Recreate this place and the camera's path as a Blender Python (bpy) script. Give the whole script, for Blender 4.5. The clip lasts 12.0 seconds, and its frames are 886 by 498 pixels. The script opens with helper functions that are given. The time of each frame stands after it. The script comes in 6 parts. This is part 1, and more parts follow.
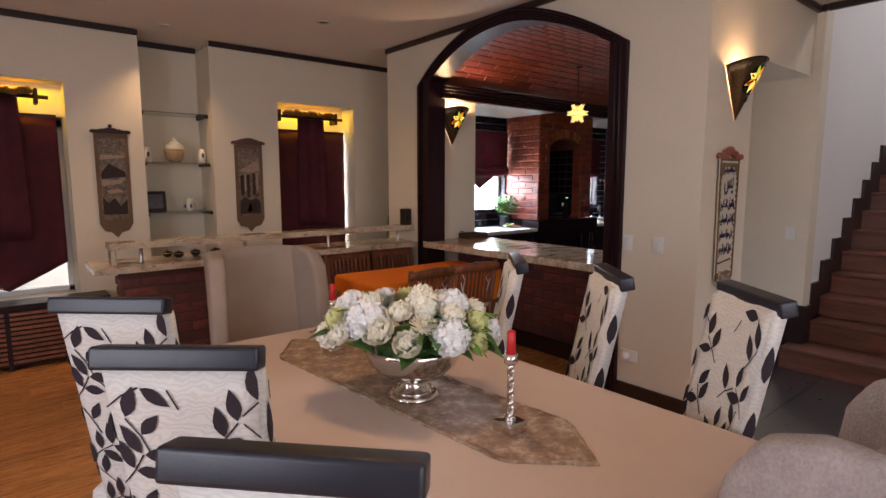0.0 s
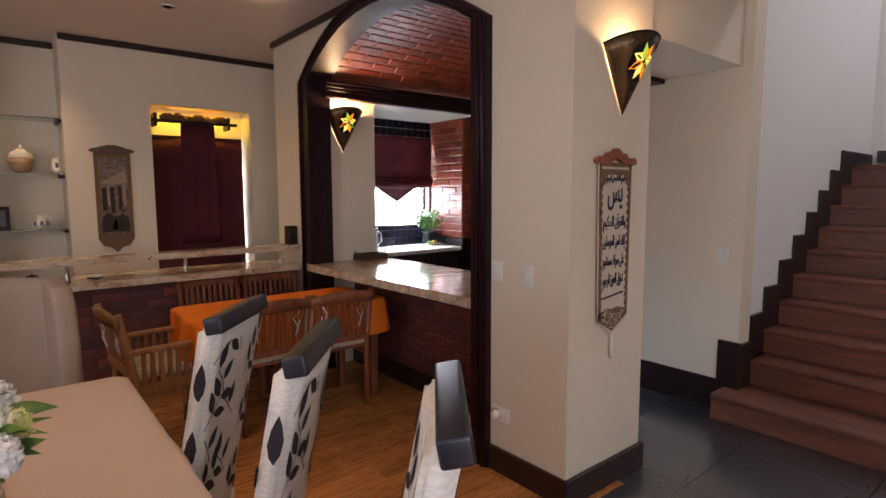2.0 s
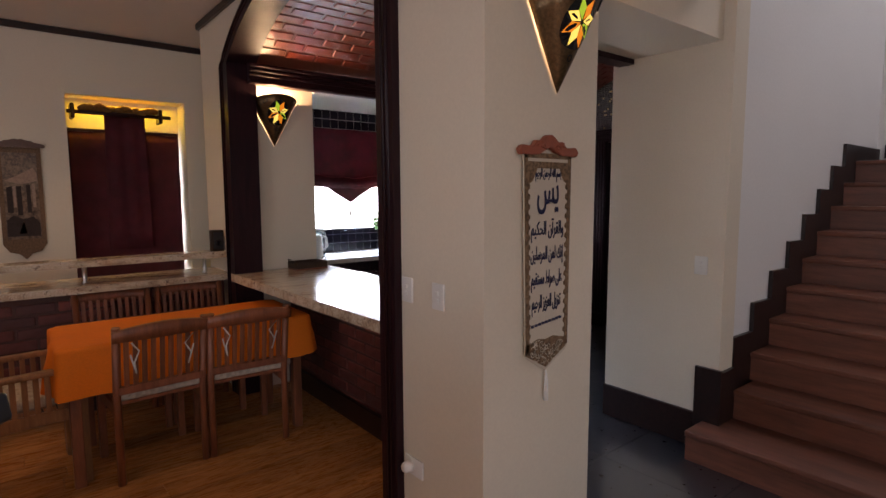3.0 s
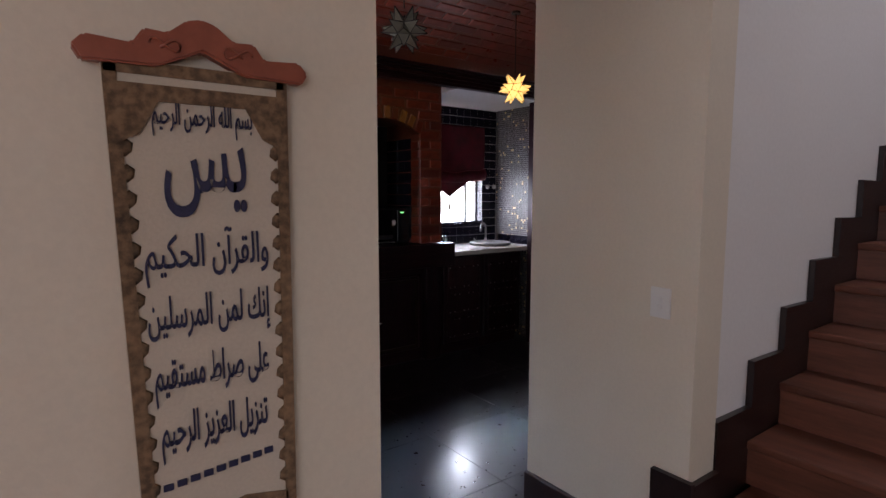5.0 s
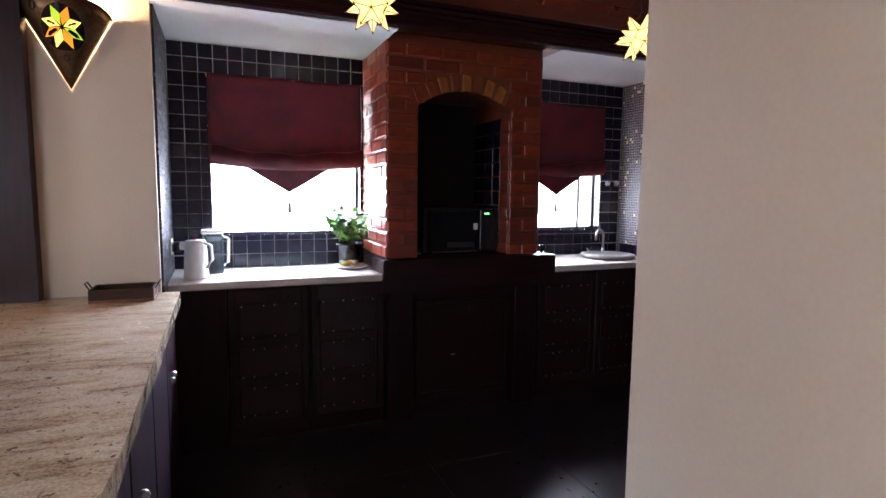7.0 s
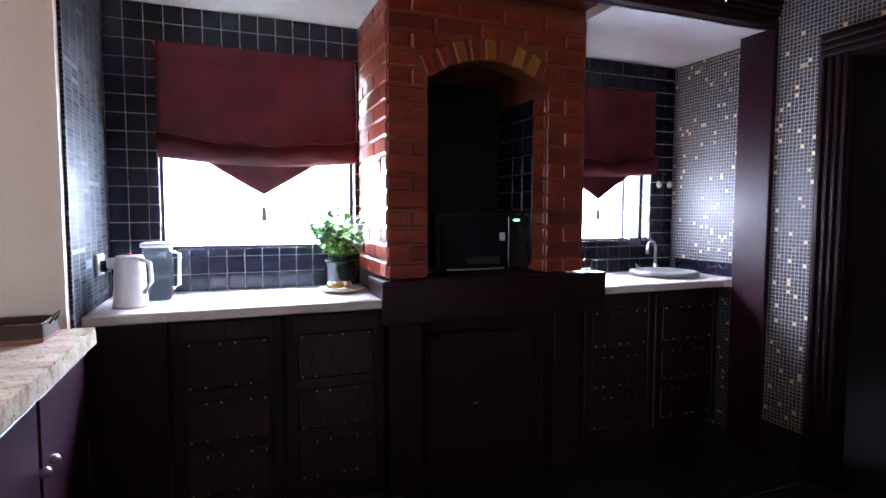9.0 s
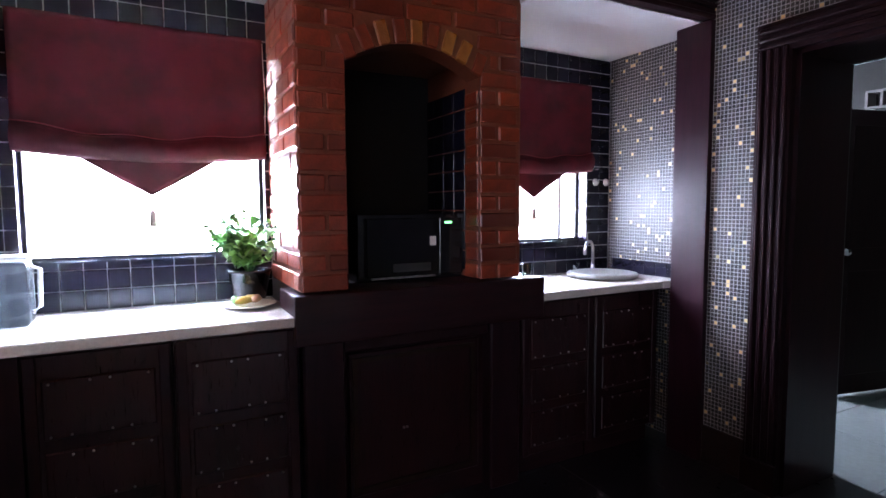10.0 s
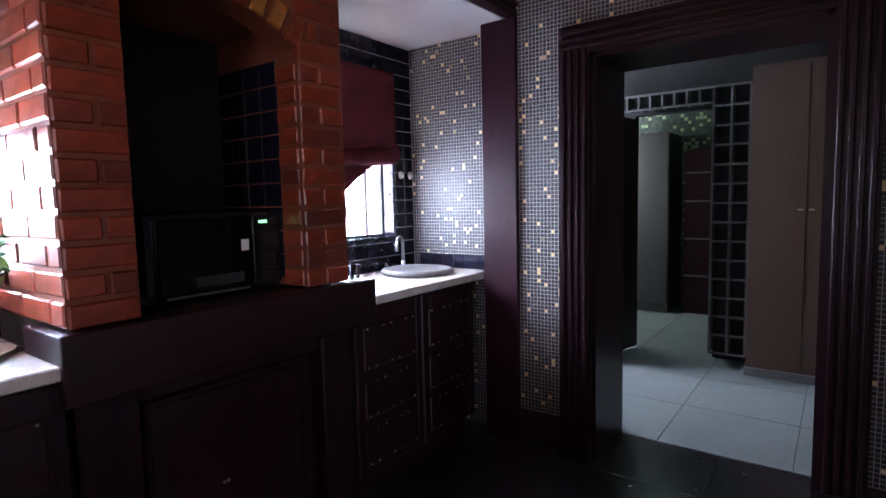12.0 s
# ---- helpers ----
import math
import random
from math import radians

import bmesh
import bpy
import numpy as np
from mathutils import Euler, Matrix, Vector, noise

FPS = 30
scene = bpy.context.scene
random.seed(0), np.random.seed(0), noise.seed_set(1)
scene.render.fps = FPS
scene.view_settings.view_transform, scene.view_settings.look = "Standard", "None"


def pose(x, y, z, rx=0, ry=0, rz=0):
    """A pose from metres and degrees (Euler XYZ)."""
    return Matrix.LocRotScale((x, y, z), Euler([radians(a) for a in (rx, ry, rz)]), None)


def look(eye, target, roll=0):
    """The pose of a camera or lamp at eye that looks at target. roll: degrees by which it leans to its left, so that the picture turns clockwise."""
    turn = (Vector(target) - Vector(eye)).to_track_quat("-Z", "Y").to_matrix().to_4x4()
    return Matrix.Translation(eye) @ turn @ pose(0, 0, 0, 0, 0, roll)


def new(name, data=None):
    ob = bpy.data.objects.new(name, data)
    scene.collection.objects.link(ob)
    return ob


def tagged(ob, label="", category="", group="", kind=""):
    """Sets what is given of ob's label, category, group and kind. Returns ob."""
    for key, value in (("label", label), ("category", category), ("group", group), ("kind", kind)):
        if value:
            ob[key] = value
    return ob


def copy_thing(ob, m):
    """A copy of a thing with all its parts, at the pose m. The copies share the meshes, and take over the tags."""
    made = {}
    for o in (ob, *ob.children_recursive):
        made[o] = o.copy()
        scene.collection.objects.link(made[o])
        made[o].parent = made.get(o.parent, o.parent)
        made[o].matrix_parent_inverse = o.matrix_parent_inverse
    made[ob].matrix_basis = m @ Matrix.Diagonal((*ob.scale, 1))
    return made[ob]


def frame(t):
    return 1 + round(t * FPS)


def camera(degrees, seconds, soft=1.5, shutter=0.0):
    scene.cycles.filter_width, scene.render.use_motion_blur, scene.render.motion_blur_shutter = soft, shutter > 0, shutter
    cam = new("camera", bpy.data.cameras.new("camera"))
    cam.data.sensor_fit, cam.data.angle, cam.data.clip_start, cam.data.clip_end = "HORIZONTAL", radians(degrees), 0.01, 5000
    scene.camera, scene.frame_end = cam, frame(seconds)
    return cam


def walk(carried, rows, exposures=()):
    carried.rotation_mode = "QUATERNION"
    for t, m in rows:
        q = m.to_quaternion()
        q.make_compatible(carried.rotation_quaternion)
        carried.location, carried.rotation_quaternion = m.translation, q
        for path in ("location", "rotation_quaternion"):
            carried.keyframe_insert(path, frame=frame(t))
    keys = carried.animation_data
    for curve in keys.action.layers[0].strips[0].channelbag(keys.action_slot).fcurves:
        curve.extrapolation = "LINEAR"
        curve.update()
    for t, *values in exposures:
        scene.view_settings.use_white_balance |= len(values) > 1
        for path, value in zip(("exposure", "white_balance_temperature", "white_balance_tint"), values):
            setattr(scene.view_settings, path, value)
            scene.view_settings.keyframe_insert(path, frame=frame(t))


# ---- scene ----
cam = camera(78.3, 12.0)
PATH = [
    (0, (-0.041, -0.001, 1.432), (1.217, 1.533, 1.181), 0.03),
    (0.5, (0.247, -0.019, 1.426), (1.505, 1.518, 1.200), 0.02),
    (1, (0.536, -0.031, 1.428), (1.796, 1.507, 1.215), -0.07),
    (1.5, (0.818, -0.013, 1.442), (2.078, 1.526, 1.231), -0.13),
    (2, (1.126, -0.011, 1.431), (2.384, 1.530, 1.224), -0.17),
    (2.5, (1.455, 0.050, 1.432), (2.705, 1.598, 1.225), -0.20),
    (4.5, (2.834, 0.435, 1.388), (4.050, 2.008, 1.181), -0.03),
    (5, (3.132, 0.568, 1.385), (4.314, 2.168, 1.174), 0.09),
    (5.5, (3.401, 0.685, 1.367), (4.503, 2.342, 1.162), 0.04),
    (6, (3.599, 0.831, 1.343), (4.579, 2.564, 1.151), 0.06),
    (6.5, (3.735, 1.007, 1.327), (4.600, 2.801, 1.145), 0.04),
    (7, (3.910, 1.214, 1.343), (4.666, 3.054, 1.137), 0.65),
    (9, (4.159, 1.915, 1.252), (4.882, 3.775, 1.118), 0.10),
    (9.5, (4.234, 2.045, 1.252), (5.049, 3.866, 1.115), 0.10),
    (10, (4.300, 2.147, 1.278), (5.239, 3.907, 1.128), -0.30),
    (10.5, (4.264, 2.270, 1.271), (5.391, 3.916, 1.122), -0.50),
    (11, (4.236, 2.360, 1.268), (5.533, 3.875, 1.112), -0.80),
    (11.5, (4.234, 2.462, 1.266), (5.689, 3.824, 1.097), -1.10),
    (12, (4.237, 2.565, 1.276), (5.846, 3.740, 1.099), -1.30),
]
EXPOSURES = [(0.0, 0.08, 7300, 22), (1.0, 0.32, 7300, 22), (1.5, 0.36, 7300, 22), (2.5, -0.1, 7300, 22), (4.5, -0.3, 7000, 24), (5.5, -0.05, 6900, 24), (6.2, 0.45, 6700, 24), (7.0, 0.68, 6900, 24), (9.0, 0.94, 6300, 24), (10.0, 1.1, 6300, 24), (12.0, 1.02, 6300, 24)]
walk(cam, [(t, look(eye, target, roll)) for t, eye, target, roll in PATH], EXPOSURES)

# ---- light ----
world = bpy.data.worlds.new("world")
scene.world = world
world.use_nodes = True
world_nodes = world.node_tree.nodes
sky = world_nodes.new("ShaderNodeTexSky")
sky.sky_type = "NISHITA"
sky.sun_disc = False
sky.sun_elevation, sky.sun_rotation = radians(50), radians(200)
world.node_tree.links.new(sky.outputs[0], world_nodes["Background"].inputs[0])
world_nodes["Background"].inputs[1].default_value = 0.12
sun = new("sun", bpy.data.lights.new("sun", "SUN"))
sun.data.energy, sun.data.angle, sun.data.color = 3.0, radians(0.5), (1, 0.95, 0.88)
sun.matrix_world = look((0, 0, 0), (0.3 * math.cos(radians(50)), 0.94 * math.cos(radians(50)), -math.sin(radians(50))))


def area(name, eye, target, w, h, power, colour=(1, 1, 1)):
    lamp = new(name, bpy.data.lights.new(name, "AREA"))
    lamp.data.shape, lamp.data.size, lamp.data.size_y, lamp.data.energy, lamp.data.color = "RECTANGLE", w, h, power, colour
    lamp.matrix_world = look(eye, target)
    return lamp


def beam(name, eye, target, w, h, power, colour, degrees):
    lamp = area(name, eye, target, w, h, power, colour)
    lamp.data.spread = radians(degrees)
    return lamp


def spot(name, eye, target, power, colour, degrees=60, blend=0.6, size=0.03):
    lamp = new(name, bpy.data.lights.new(name, "SPOT"))
    lamp.data.energy, lamp.data.color, lamp.data.spot_size, lamp.data.spot_blend, lamp.data.shadow_soft_size = power, colour, radians(degrees), blend, size
    lamp.matrix_world = look(eye, target)
    return lamp


def point(name, at, power, colour, size=0.03):
    lamp = new(name, bpy.data.lights.new(name, "POINT"))
    lamp.data.energy, lamp.data.color, lamp.data.shadow_soft_size = power, colour, size
    lamp.matrix_world = pose(*at)
    return lamp


BLUE_DAY = (0.62, 0.78, 1.0)
DAY, WARM, AMBER = (0.84, 0.9, 1.0), (1.0, 0.7, 0.4), (1.0, 0.62, 0.2)
area("daylight_dining_west", (-2.55, 0.6, 1.5), (1, 1.0, 0.9), 2.2, 1.6, 58, (0.72, 0.83, 1.0))
area("daylight_dining_south", (0.6, -2.35, 1.5), (0.9, 3, 1.0), 2.6, 1.6, 52, (0.74, 0.85, 1.0))
area("daylight_stairwell", (6.9, -0.9, 4.9), (6.4, 1.4, 2.0), 0.8, 1.0, 41, (0.78, 0.87, 1.0))
area("daylight_kitchen_window", (4.345, 4.72, 1.3), (4.35, 3.2, 0.7), 0.78, 0.5, 23, BLUE_DAY)
area("daylight_sink_window", (6.15, 4.72, 1.3), (6.1, 3.2, 0.75), 0.74, 0.5, 14, BLUE_DAY)
beam("skylight_through_window", (4.345, 4.70, 1.34), (4.25, 3.2, 0.0), 0.7, 0.25, 24, (0.45, 0.68, 1.0), 75)
beam("sunlight_through_sink_window", (6.2, 4.70, 1.33), (5.22, 3.02, 0.0), 0.13, 0.11, 3.0, (0.45, 0.72, 1.0), 14)
area("daylight_scullery", (8.0, 5.1, 1.6), (7.9, 3.4, 0.2), 0.9, 0.9, 4.6, (0.7, 0.92, 1.0))
area("daylight_pantry", (9.9, 5.1, 1.6), (10.2, 3.4, 0.6), 0.8, 0.9, 12, (0.8, 1.0, 0.9))
# Third is out of view; the one over the table is added fill.
for at, aim, power in (((1.157, 5.085, 2.67), (1.15, 5.15, 0), 26), ((2.12, 4.165, 2.67), (2.12, 4.2, 0), 24), ((0.2, 4.165, 2.67), (0.2, 4.2, 0), 26), ((1.0, 1.6, 2.67), (1.0, 1.6, 0), 34)):
    spot("downlight_lamp", at, aim, power, WARM, 105, 0.8, 0.03)
area("cove_lamp", (0.02, 5.52, 2.185), (0.02, 5.52, 0), 0.75, 0.06, 4.0, (1.0, 0.66, 0.04))
area("cove_lamp", (2.65, 5.52, 2.185), (2.65, 5.52, 0), 0.75, 0.06, 4.0, (1.0, 0.66, 0.04))
point("sconce_lamp", (3.395, 1.38, 2.05), 5.0, WARM, 0.03)
point("sconce_lamp", (3.345, 3.895, 2.07), 14.0, WARM, 0.03)
for at, power in (((4.5, 3.43, 2.09), 4.0), ((5.75, 3.3, 2.07), 3.0)):
    point("star_lamp", at, power, AMBER, 0.05)

# ---- materials ----


class Nodes:
    """A short way to write a node material."""

    def __init__(self, name):
        self.m = bpy.data.materials.new(name)
        self.m.use_nodes = True
        self.t = self.m.node_tree
        self.b = self.t.nodes["Principled BSDF"]
        self.where = self.t.nodes.new("ShaderNodeTexCoord").outputs["Object"]

    def add(self, kind, *links, **values):
        n = self.t.nodes.new(kind)
        for k, v in values.items():
            if k == "operation":
                n.operation = v
            elif k == "wave_type":
                n.wave_type = v
            elif k == "noise_dimensions":
                n.noise_dimensions = v
            else:
                n.inputs[k.replace("_", " ")].default_value = v
        for socket, source in links:
            self.t.links.new(source, n.inputs[socket])
        return n

    def scaled(self, x, y, z, source=None):
        n = self.add("ShaderNodeMapping", ("Vector", source or self.where))
        n.inputs["Scale"].default_value = (x, y, z)
        return n.outputs[0]

    def noise(self, scale, detail=4, rough=0.55, source=None):
        return self.add("ShaderNodeTexNoise", ("Vector", source or self.where), Scale=scale, Detail=detail, Roughness=rough).outputs["Fac"]

    def ramp(self, fac, *stops):
        n = self.add("ShaderNodeValToRGB", (0, fac))
        e = n.color_ramp.elements
        while len(e) < len(stops):
            e.new(0.5)
        for el, (p, c) in zip(e, stops):
            el.position = p
            el.color = (*c, 1) if len(c) == 3 else c
        return n.outputs[0]

    def mix(self, fac, a, b, kind="MIX"):
        n = self.t.nodes.new("ShaderNodeMixRGB")
        n.blend_type = kind
        for s, v in zip((0, 1, 2), (fac, a, b)):
            if isinstance(v, (int, float)):
                n.inputs[s].default_value = v
            elif isinstance(v, tuple):
                n.inputs[s].default_value = (*v, 1)
            else:
                self.t.links.new(v, n.inputs[s])
        return n.outputs[0]

    def maths(self, op, a, b=0.0):
        n = self.t.nodes.new("ShaderNodeMath")
        n.operation = op
        for s, v in zip((0, 1), (a, b)):
            if isinstance(v, (int, float)):
                n.inputs[s].default_value = v
            else:
                self.t.links.new(v, n.inputs[s])
        return n.outputs[0]

    def colour(self, source):
        self.t.links.new(source, self.b.inputs["Base Color"])
        return self

    def rough(self, v):
        if isinstance(v, (int, float)):
            self.b.inputs["Roughness"].default_value = v
        else:
            self.t.links.new(v, self.b.inputs["Roughness"])
        return self

    def metal(self, v):
        self.b.inputs["Metallic"].default_value = v
        return self

    def bump(self, height, strength=0.3, distance=0.004):
        n = self.t.nodes.new("ShaderNodeBump")
        n.inputs["Strength"].default_value, n.inputs["Distance"].default_value = strength, distance
        self.t.links.new(height, n.inputs["Height"])
        self.t.links.new(n.outputs[0], self.b.inputs["Normal"])
        return self

    def random(self):
        return self.t.nodes.new("ShaderNodeObjectInfo").outputs["Random"]


def dim(c, k):
    return tuple(min(1.0, v * k) for v in c)


def surface(name, base, rough=0.6, metal=0.0, fine=60, var=0.12, bump=0.2, depth=0.002, coarse=2.5, gloss=0.5):
    """A plain surface with variation at two scales."""
    n = Nodes(name)
    a = n.ramp(n.noise(coarse, 5), (0.3, dim(base, 1 - var)), (0.7, dim(base, 1 + var * 0.6)))
    b = n.mix(0.5, a, n.ramp(n.noise(fine, 3), (0.35, dim(base, 1 - var)), (0.65, dim(base, 1 + var * 0.6))))
    n.colour(b).metal(metal)
    n.rough(n.maths("ADD", n.maths("MULTIPLY", n.noise(coarse * 4, 3), 0.16), max(0.0, rough - 0.08)))
    n.bump(n.noise(fine, 4), bump, depth)
    if gloss != 0.5:
        n.b.inputs["Specular IOR Level"].default_value = gloss
        n.b.inputs["IOR"].default_value = 1.5 + 0.3 * gloss
        n.b.inputs["Coat Weight"].default_value, n.b.inputs["Coat Roughness"].default_value, n.b.inputs["Coat IOR"].default_value = 0.6, 0.16, 1.8
    return n.m


def wood(name, light, dark, rough=0.4, stretch=(1, 12, 12), scale=3.0, piece=0.25, gloss=0.5):
    """Wood with its grain along the axis that is stretched least; pieces differ by their Random."""
    n = Nodes(name)
    off = n.add("ShaderNodeVectorMath", (0, n.scaled(*stretch)), operation="ADD")
    r = n.random()
    comb = n.add("ShaderNodeCombineXYZ", ("X", n.maths("MULTIPLY", r, 37.0)), ("Y", n.maths("MULTIPLY", r, 91.0)), ("Z", n.maths("MULTIPLY", r, 13.0)))
    n.t.links.new(comb.outputs[0], off.inputs[1])
    g = n.noise(scale, 6, 0.6, off.outputs[0])
    g2 = n.noise(scale * 5, 4, 0.7, off.outputs[0])
    c = n.ramp(g, (0.32, dark), (0.62, light))
    c = n.mix(0.35, c, n.ramp(g2, (0.3, dim(dark, 0.8)), (0.7, light)))
    shade = n.ramp(r, (0.0, (1 - piece,) * 3), (1.0, (1 + 0.0,) * 3))
    n.colour(n.mix(1.0, c, shade, "MULTIPLY"))
    n.rough(n.maths("ADD", n.maths("MULTIPLY", g2, 0.2), rough - 0.1))
    n.bump(g2, 0.15, 0.0015)
    n.b.inputs["Specular IOR Level"].default_value = gloss
    return n.m


def glow(name, colour, strength, base=None):
    n = Nodes(name)
    n.b.inputs["Base Color"].default_value = (*(base or colour), 1)
    n.b.inputs["Emission Color"].default_value = (*colour, 1)
    n.b.inputs["Emission Strength"].default_value = strength
    n.b.inputs["Roughness"].default_value = 0.3
    return n.m


def glass(name, colour, rough=0.02):
    n = Nodes(name)
    n.b.inputs["Base Color"].default_value = (*colour, 1)
    n.b.inputs["Roughness"].default_value = rough
    n.b.inputs["Transmission Weight"].default_value = 1.0
    n.b.inputs["IOR"].default_value = 1.45
    return n.m


def brick_surface(name, a, b, c, rough):
    n = Nodes(name)
    r = n.random()
    face = n.ramp(r, (0.0, a), (0.3, b), (0.5, dim(a, 1.25)), (0.75, b), (1.0, c))
    spots = n.noise(9, 5, 0.65)
    face = n.mix(n.ramp(spots, (0.42, (0.0,) * 3), (0.68, (0.85,) * 3)), face, dim(a, 0.4))
    face = n.mix(n.maths("MULTIPLY", n.noise(70, 3), 0.3), face, dim(c, 1.3))
    n.colour(face)
    n.rough(n.maths("ADD", n.maths("MULTIPLY", n.noise(14, 3), 0.3), rough - 0.15))
    n.bump(n.mix(0.5, n.noise(22, 5), n.noise(90, 3)), 0.5, 0.004)
    return n.m


def mosaic(name, axis, size, dull, mid, shiny, grout, share=0.95):
    n = Nodes(name)
    sep = n.add("ShaderNodeSeparateXYZ", (0, n.where))
    u, v = n.maths("DIVIDE", sep.outputs[axis], size[0]), n.maths("DIVIDE", sep.outputs[2], size[1])
    cell = n.add("ShaderNodeCombineXYZ", (0, n.maths("FLOOR", u)), (1, n.maths("FLOOR", v)))
    r = n.add("ShaderNodeTexWhiteNoise", (0, cell.outputs[0]), noise_dimensions="2D").outputs["Value"]
    gap = 0.14
    fu, fv = n.maths("FRACT", u), n.maths("FRACT", v)
    inside = n.maths("MULTIPLY", n.maths("GREATER_THAN", fu, gap), n.maths("GREATER_THAN", fv, gap * size[0] / size[1] if size[0] < size[1] * 3 else gap))
    face = n.ramp(r, (0.0, dull), (0.55, mid), (share - 0.01, dull), (share, shiny))
    n.colour(n.mix(inside, grout, face))
    n.rough(n.mix(inside, (0.8,) * 3, n.ramp(r, (0.0, (0.44,) * 3), (1.0, (0.66,) * 3))))
    n.bump(inside, 0.6, 0.002)
    return n.m


M_wall = surface("cream_plaster", (0.68, 0.6, 0.48), 0.62, fine=90, var=0.05, bump=0.12, depth=0.003, coarse=1.4)
M_wall_cool = surface("white_plaster", (0.74, 0.72, 0.7), 0.6, fine=60, var=0.05, bump=0.15, depth=0.003, coarse=1.2)
M_ceiling = surface("ceiling_paint", (0.7, 0.64, 0.58), 0.8, fine=80, var=0.03, bump=0.05, coarse=1.0)
M_white = surface("white_paint", (0.8, 0.79, 0.77), 0.5, fine=80, var=0.03, bump=0.05)
M_plastic = surface("white_plastic", (0.72, 0.7, 0.66), 0.35, fine=100, var=0.03, bump=0.02)
M_dark = wood("dark_stained_wood", (0.034, 0.01, 0.012), (0.012, 0.004, 0.006), 0.36, gloss=0.22)
M_skirt = wood("black_brown_skirting", (0.03, 0.013, 0.011), (0.013, 0.006, 0.006), 0.34)
M_darkv = wood("dark_stained_wood_upright", (0.028, 0.009, 0.012), (0.011, 0.004, 0.007), 0.36, (12, 12, 1), gloss=0.2)
M_plum = wood("plum_stained_wood", (0.034, 0.007, 0.014), (0.018, 0.004, 0.009), 0.42, (12, 12, 1), gloss=0.25)
M_brick = brick_surface("face_brick", (0.2, 0.045, 0.03), (0.13, 0.035, 0.028), (0.07, 0.03, 0.028), 0.55)
M_brick_gloss = brick_surface("varnished_brick", (0.32, 0.052, 0.02), (0.25, 0.036, 0.014), (0.11, 0.026, 0.018), 0.32)
# Yellow of the star lantern's reflection in the glaze, put into the colour.
M_brick_yellow_lit = brick_surface("varnished_yellow_lit_brick", (0.34, 0.08, 0.02), (0.42, 0.16, 0.03), (0.5, 0.24, 0.06), 0.3)
M_mortar = surface("brick_mortar", (0.09, 0.04, 0.032), 0.75, fine=70, var=0.25, bump=0.5)
M_mortar_gloss = surface("varnished_mortar", (0.2, 0.055, 0.028), 0.4, fine=70, var=0.25, bump=0.4)
M_plank = wood("floor_laminate", (0.78, 0.35, 0.115), (0.38, 0.13, 0.037), 0.28, (1.0, 11, 11), 2.2, 0.35)
M_under = surface("floor_base", (0.05, 0.025, 0.012), 0.8)
M_slate = surface("black_floor_tile", (0.01, 0.01, 0.016), 0.3, fine=40, var=0.35, bump=0.03, coarse=5, gloss=1.0)
M_joint = surface("tile_joint", (0.1, 0.1, 0.1), 0.8)
M_greytile = surface("grey_floor_tile", (0.2, 0.22, 0.22), 0.4, fine=30, var=0.15, bump=0.1)
M_stair = wood("stair_timber", (0.25, 0.09, 0.055), (0.1, 0.036, 0.022), 0.4, (9, 1, 9), 2.2, 0.25)
M_tile = surface("navy_glazed_tile", (0.01, 0.009, 0.018), 0.12, fine=20, var=0.3, bump=0.08)
M_tile.node_tree.nodes["Principled BSDF"].inputs["Specular IOR Level"].default_value = 0.3
M_grout = surface("pale_grout", (0.58, 0.58, 0.6), 0.8, fine=80, var=0.15)
M_mosaic = mosaic("glass_mosaic", 1, (0.019, 0.019), (0.014, 0.014, 0.016), (0.06, 0.052, 0.045), (0.9, 0.7, 0.32), (0.46, 0.45, 0.46), 0.965)
M_mosaic_w = mosaic("glass_mosaic_strips", 1, (0.09, 0.0165), (0.008, 0.009, 0.011), (0.022, 0.026, 0.03), (0.16, 0.18, 0.2), (0.15, 0.155, 0.16), 0.96)
M_mosaic_w.node_tree.nodes["Principled BSDF"].inputs["Specular IOR Level"].default_value = 0.12
M_maroon = surface("maroon_velvet", (0.1, 0.003, 0.01), 0.85, fine=9, var=0.6, bump=0.1, coarse=3)
# Seam cord in a lighter red than the velvet, to carry its highlight.
M_seam_highlight = surface("highlit_seam_cord", (0.2, 0.02, 0.03), 0.6, fine=80, var=0.2)
M_maroon_dark = surface("dark_maroon_velvet", (0.07, 0.004, 0.01), 0.85, fine=9, var=0.35, bump=0.1, coarse=3)
M_sheer = surface("dark_red_drape", (0.045, 0.004, 0.009), 0.9, fine=120, var=0.3, bump=0.3)
M_cloth = surface("blush_tablecloth", (0.6, 0.47, 0.4), 0.75, fine=220, var=0.05, bump=0.15, depth=0.001, coarse=6)
M_orange = surface("orange_cloth", (0.9, 0.21, 0.01), 0.8, fine=150, var=0.1, bump=0.25, coarse=5)
M_taupe = surface("taupe_upholstery", (0.33, 0.25, 0.2), 0.9, fine=190, var=0.14, bump=0.5, depth=0.002, coarse=8)
M_boucle = surface("grey_ribbed_upholstery", (0.38, 0.33, 0.31), 0.9, fine=150, var=0.25, bump=0.9, depth=0.005, coarse=20)
M_leather = surface("black_leather", (0.012, 0.014, 0.024), 0.36, fine=160, var=0.2, bump=0.25, depth=0.001)
M_leaf_print = surface("aubergine_print", (0.022, 0.014, 0.022), 0.8, fine=120, var=0.25)
M_silver = surface("polished_silver", (0.75, 0.73, 0.7), 0.1, 1.0, fine=30, var=0.06, bump=0.05)
M_steel = surface("brushed_steel", (0.5, 0.5, 0.5), 0.3, 1.0, fine=80, var=0.08, bump=0.05)
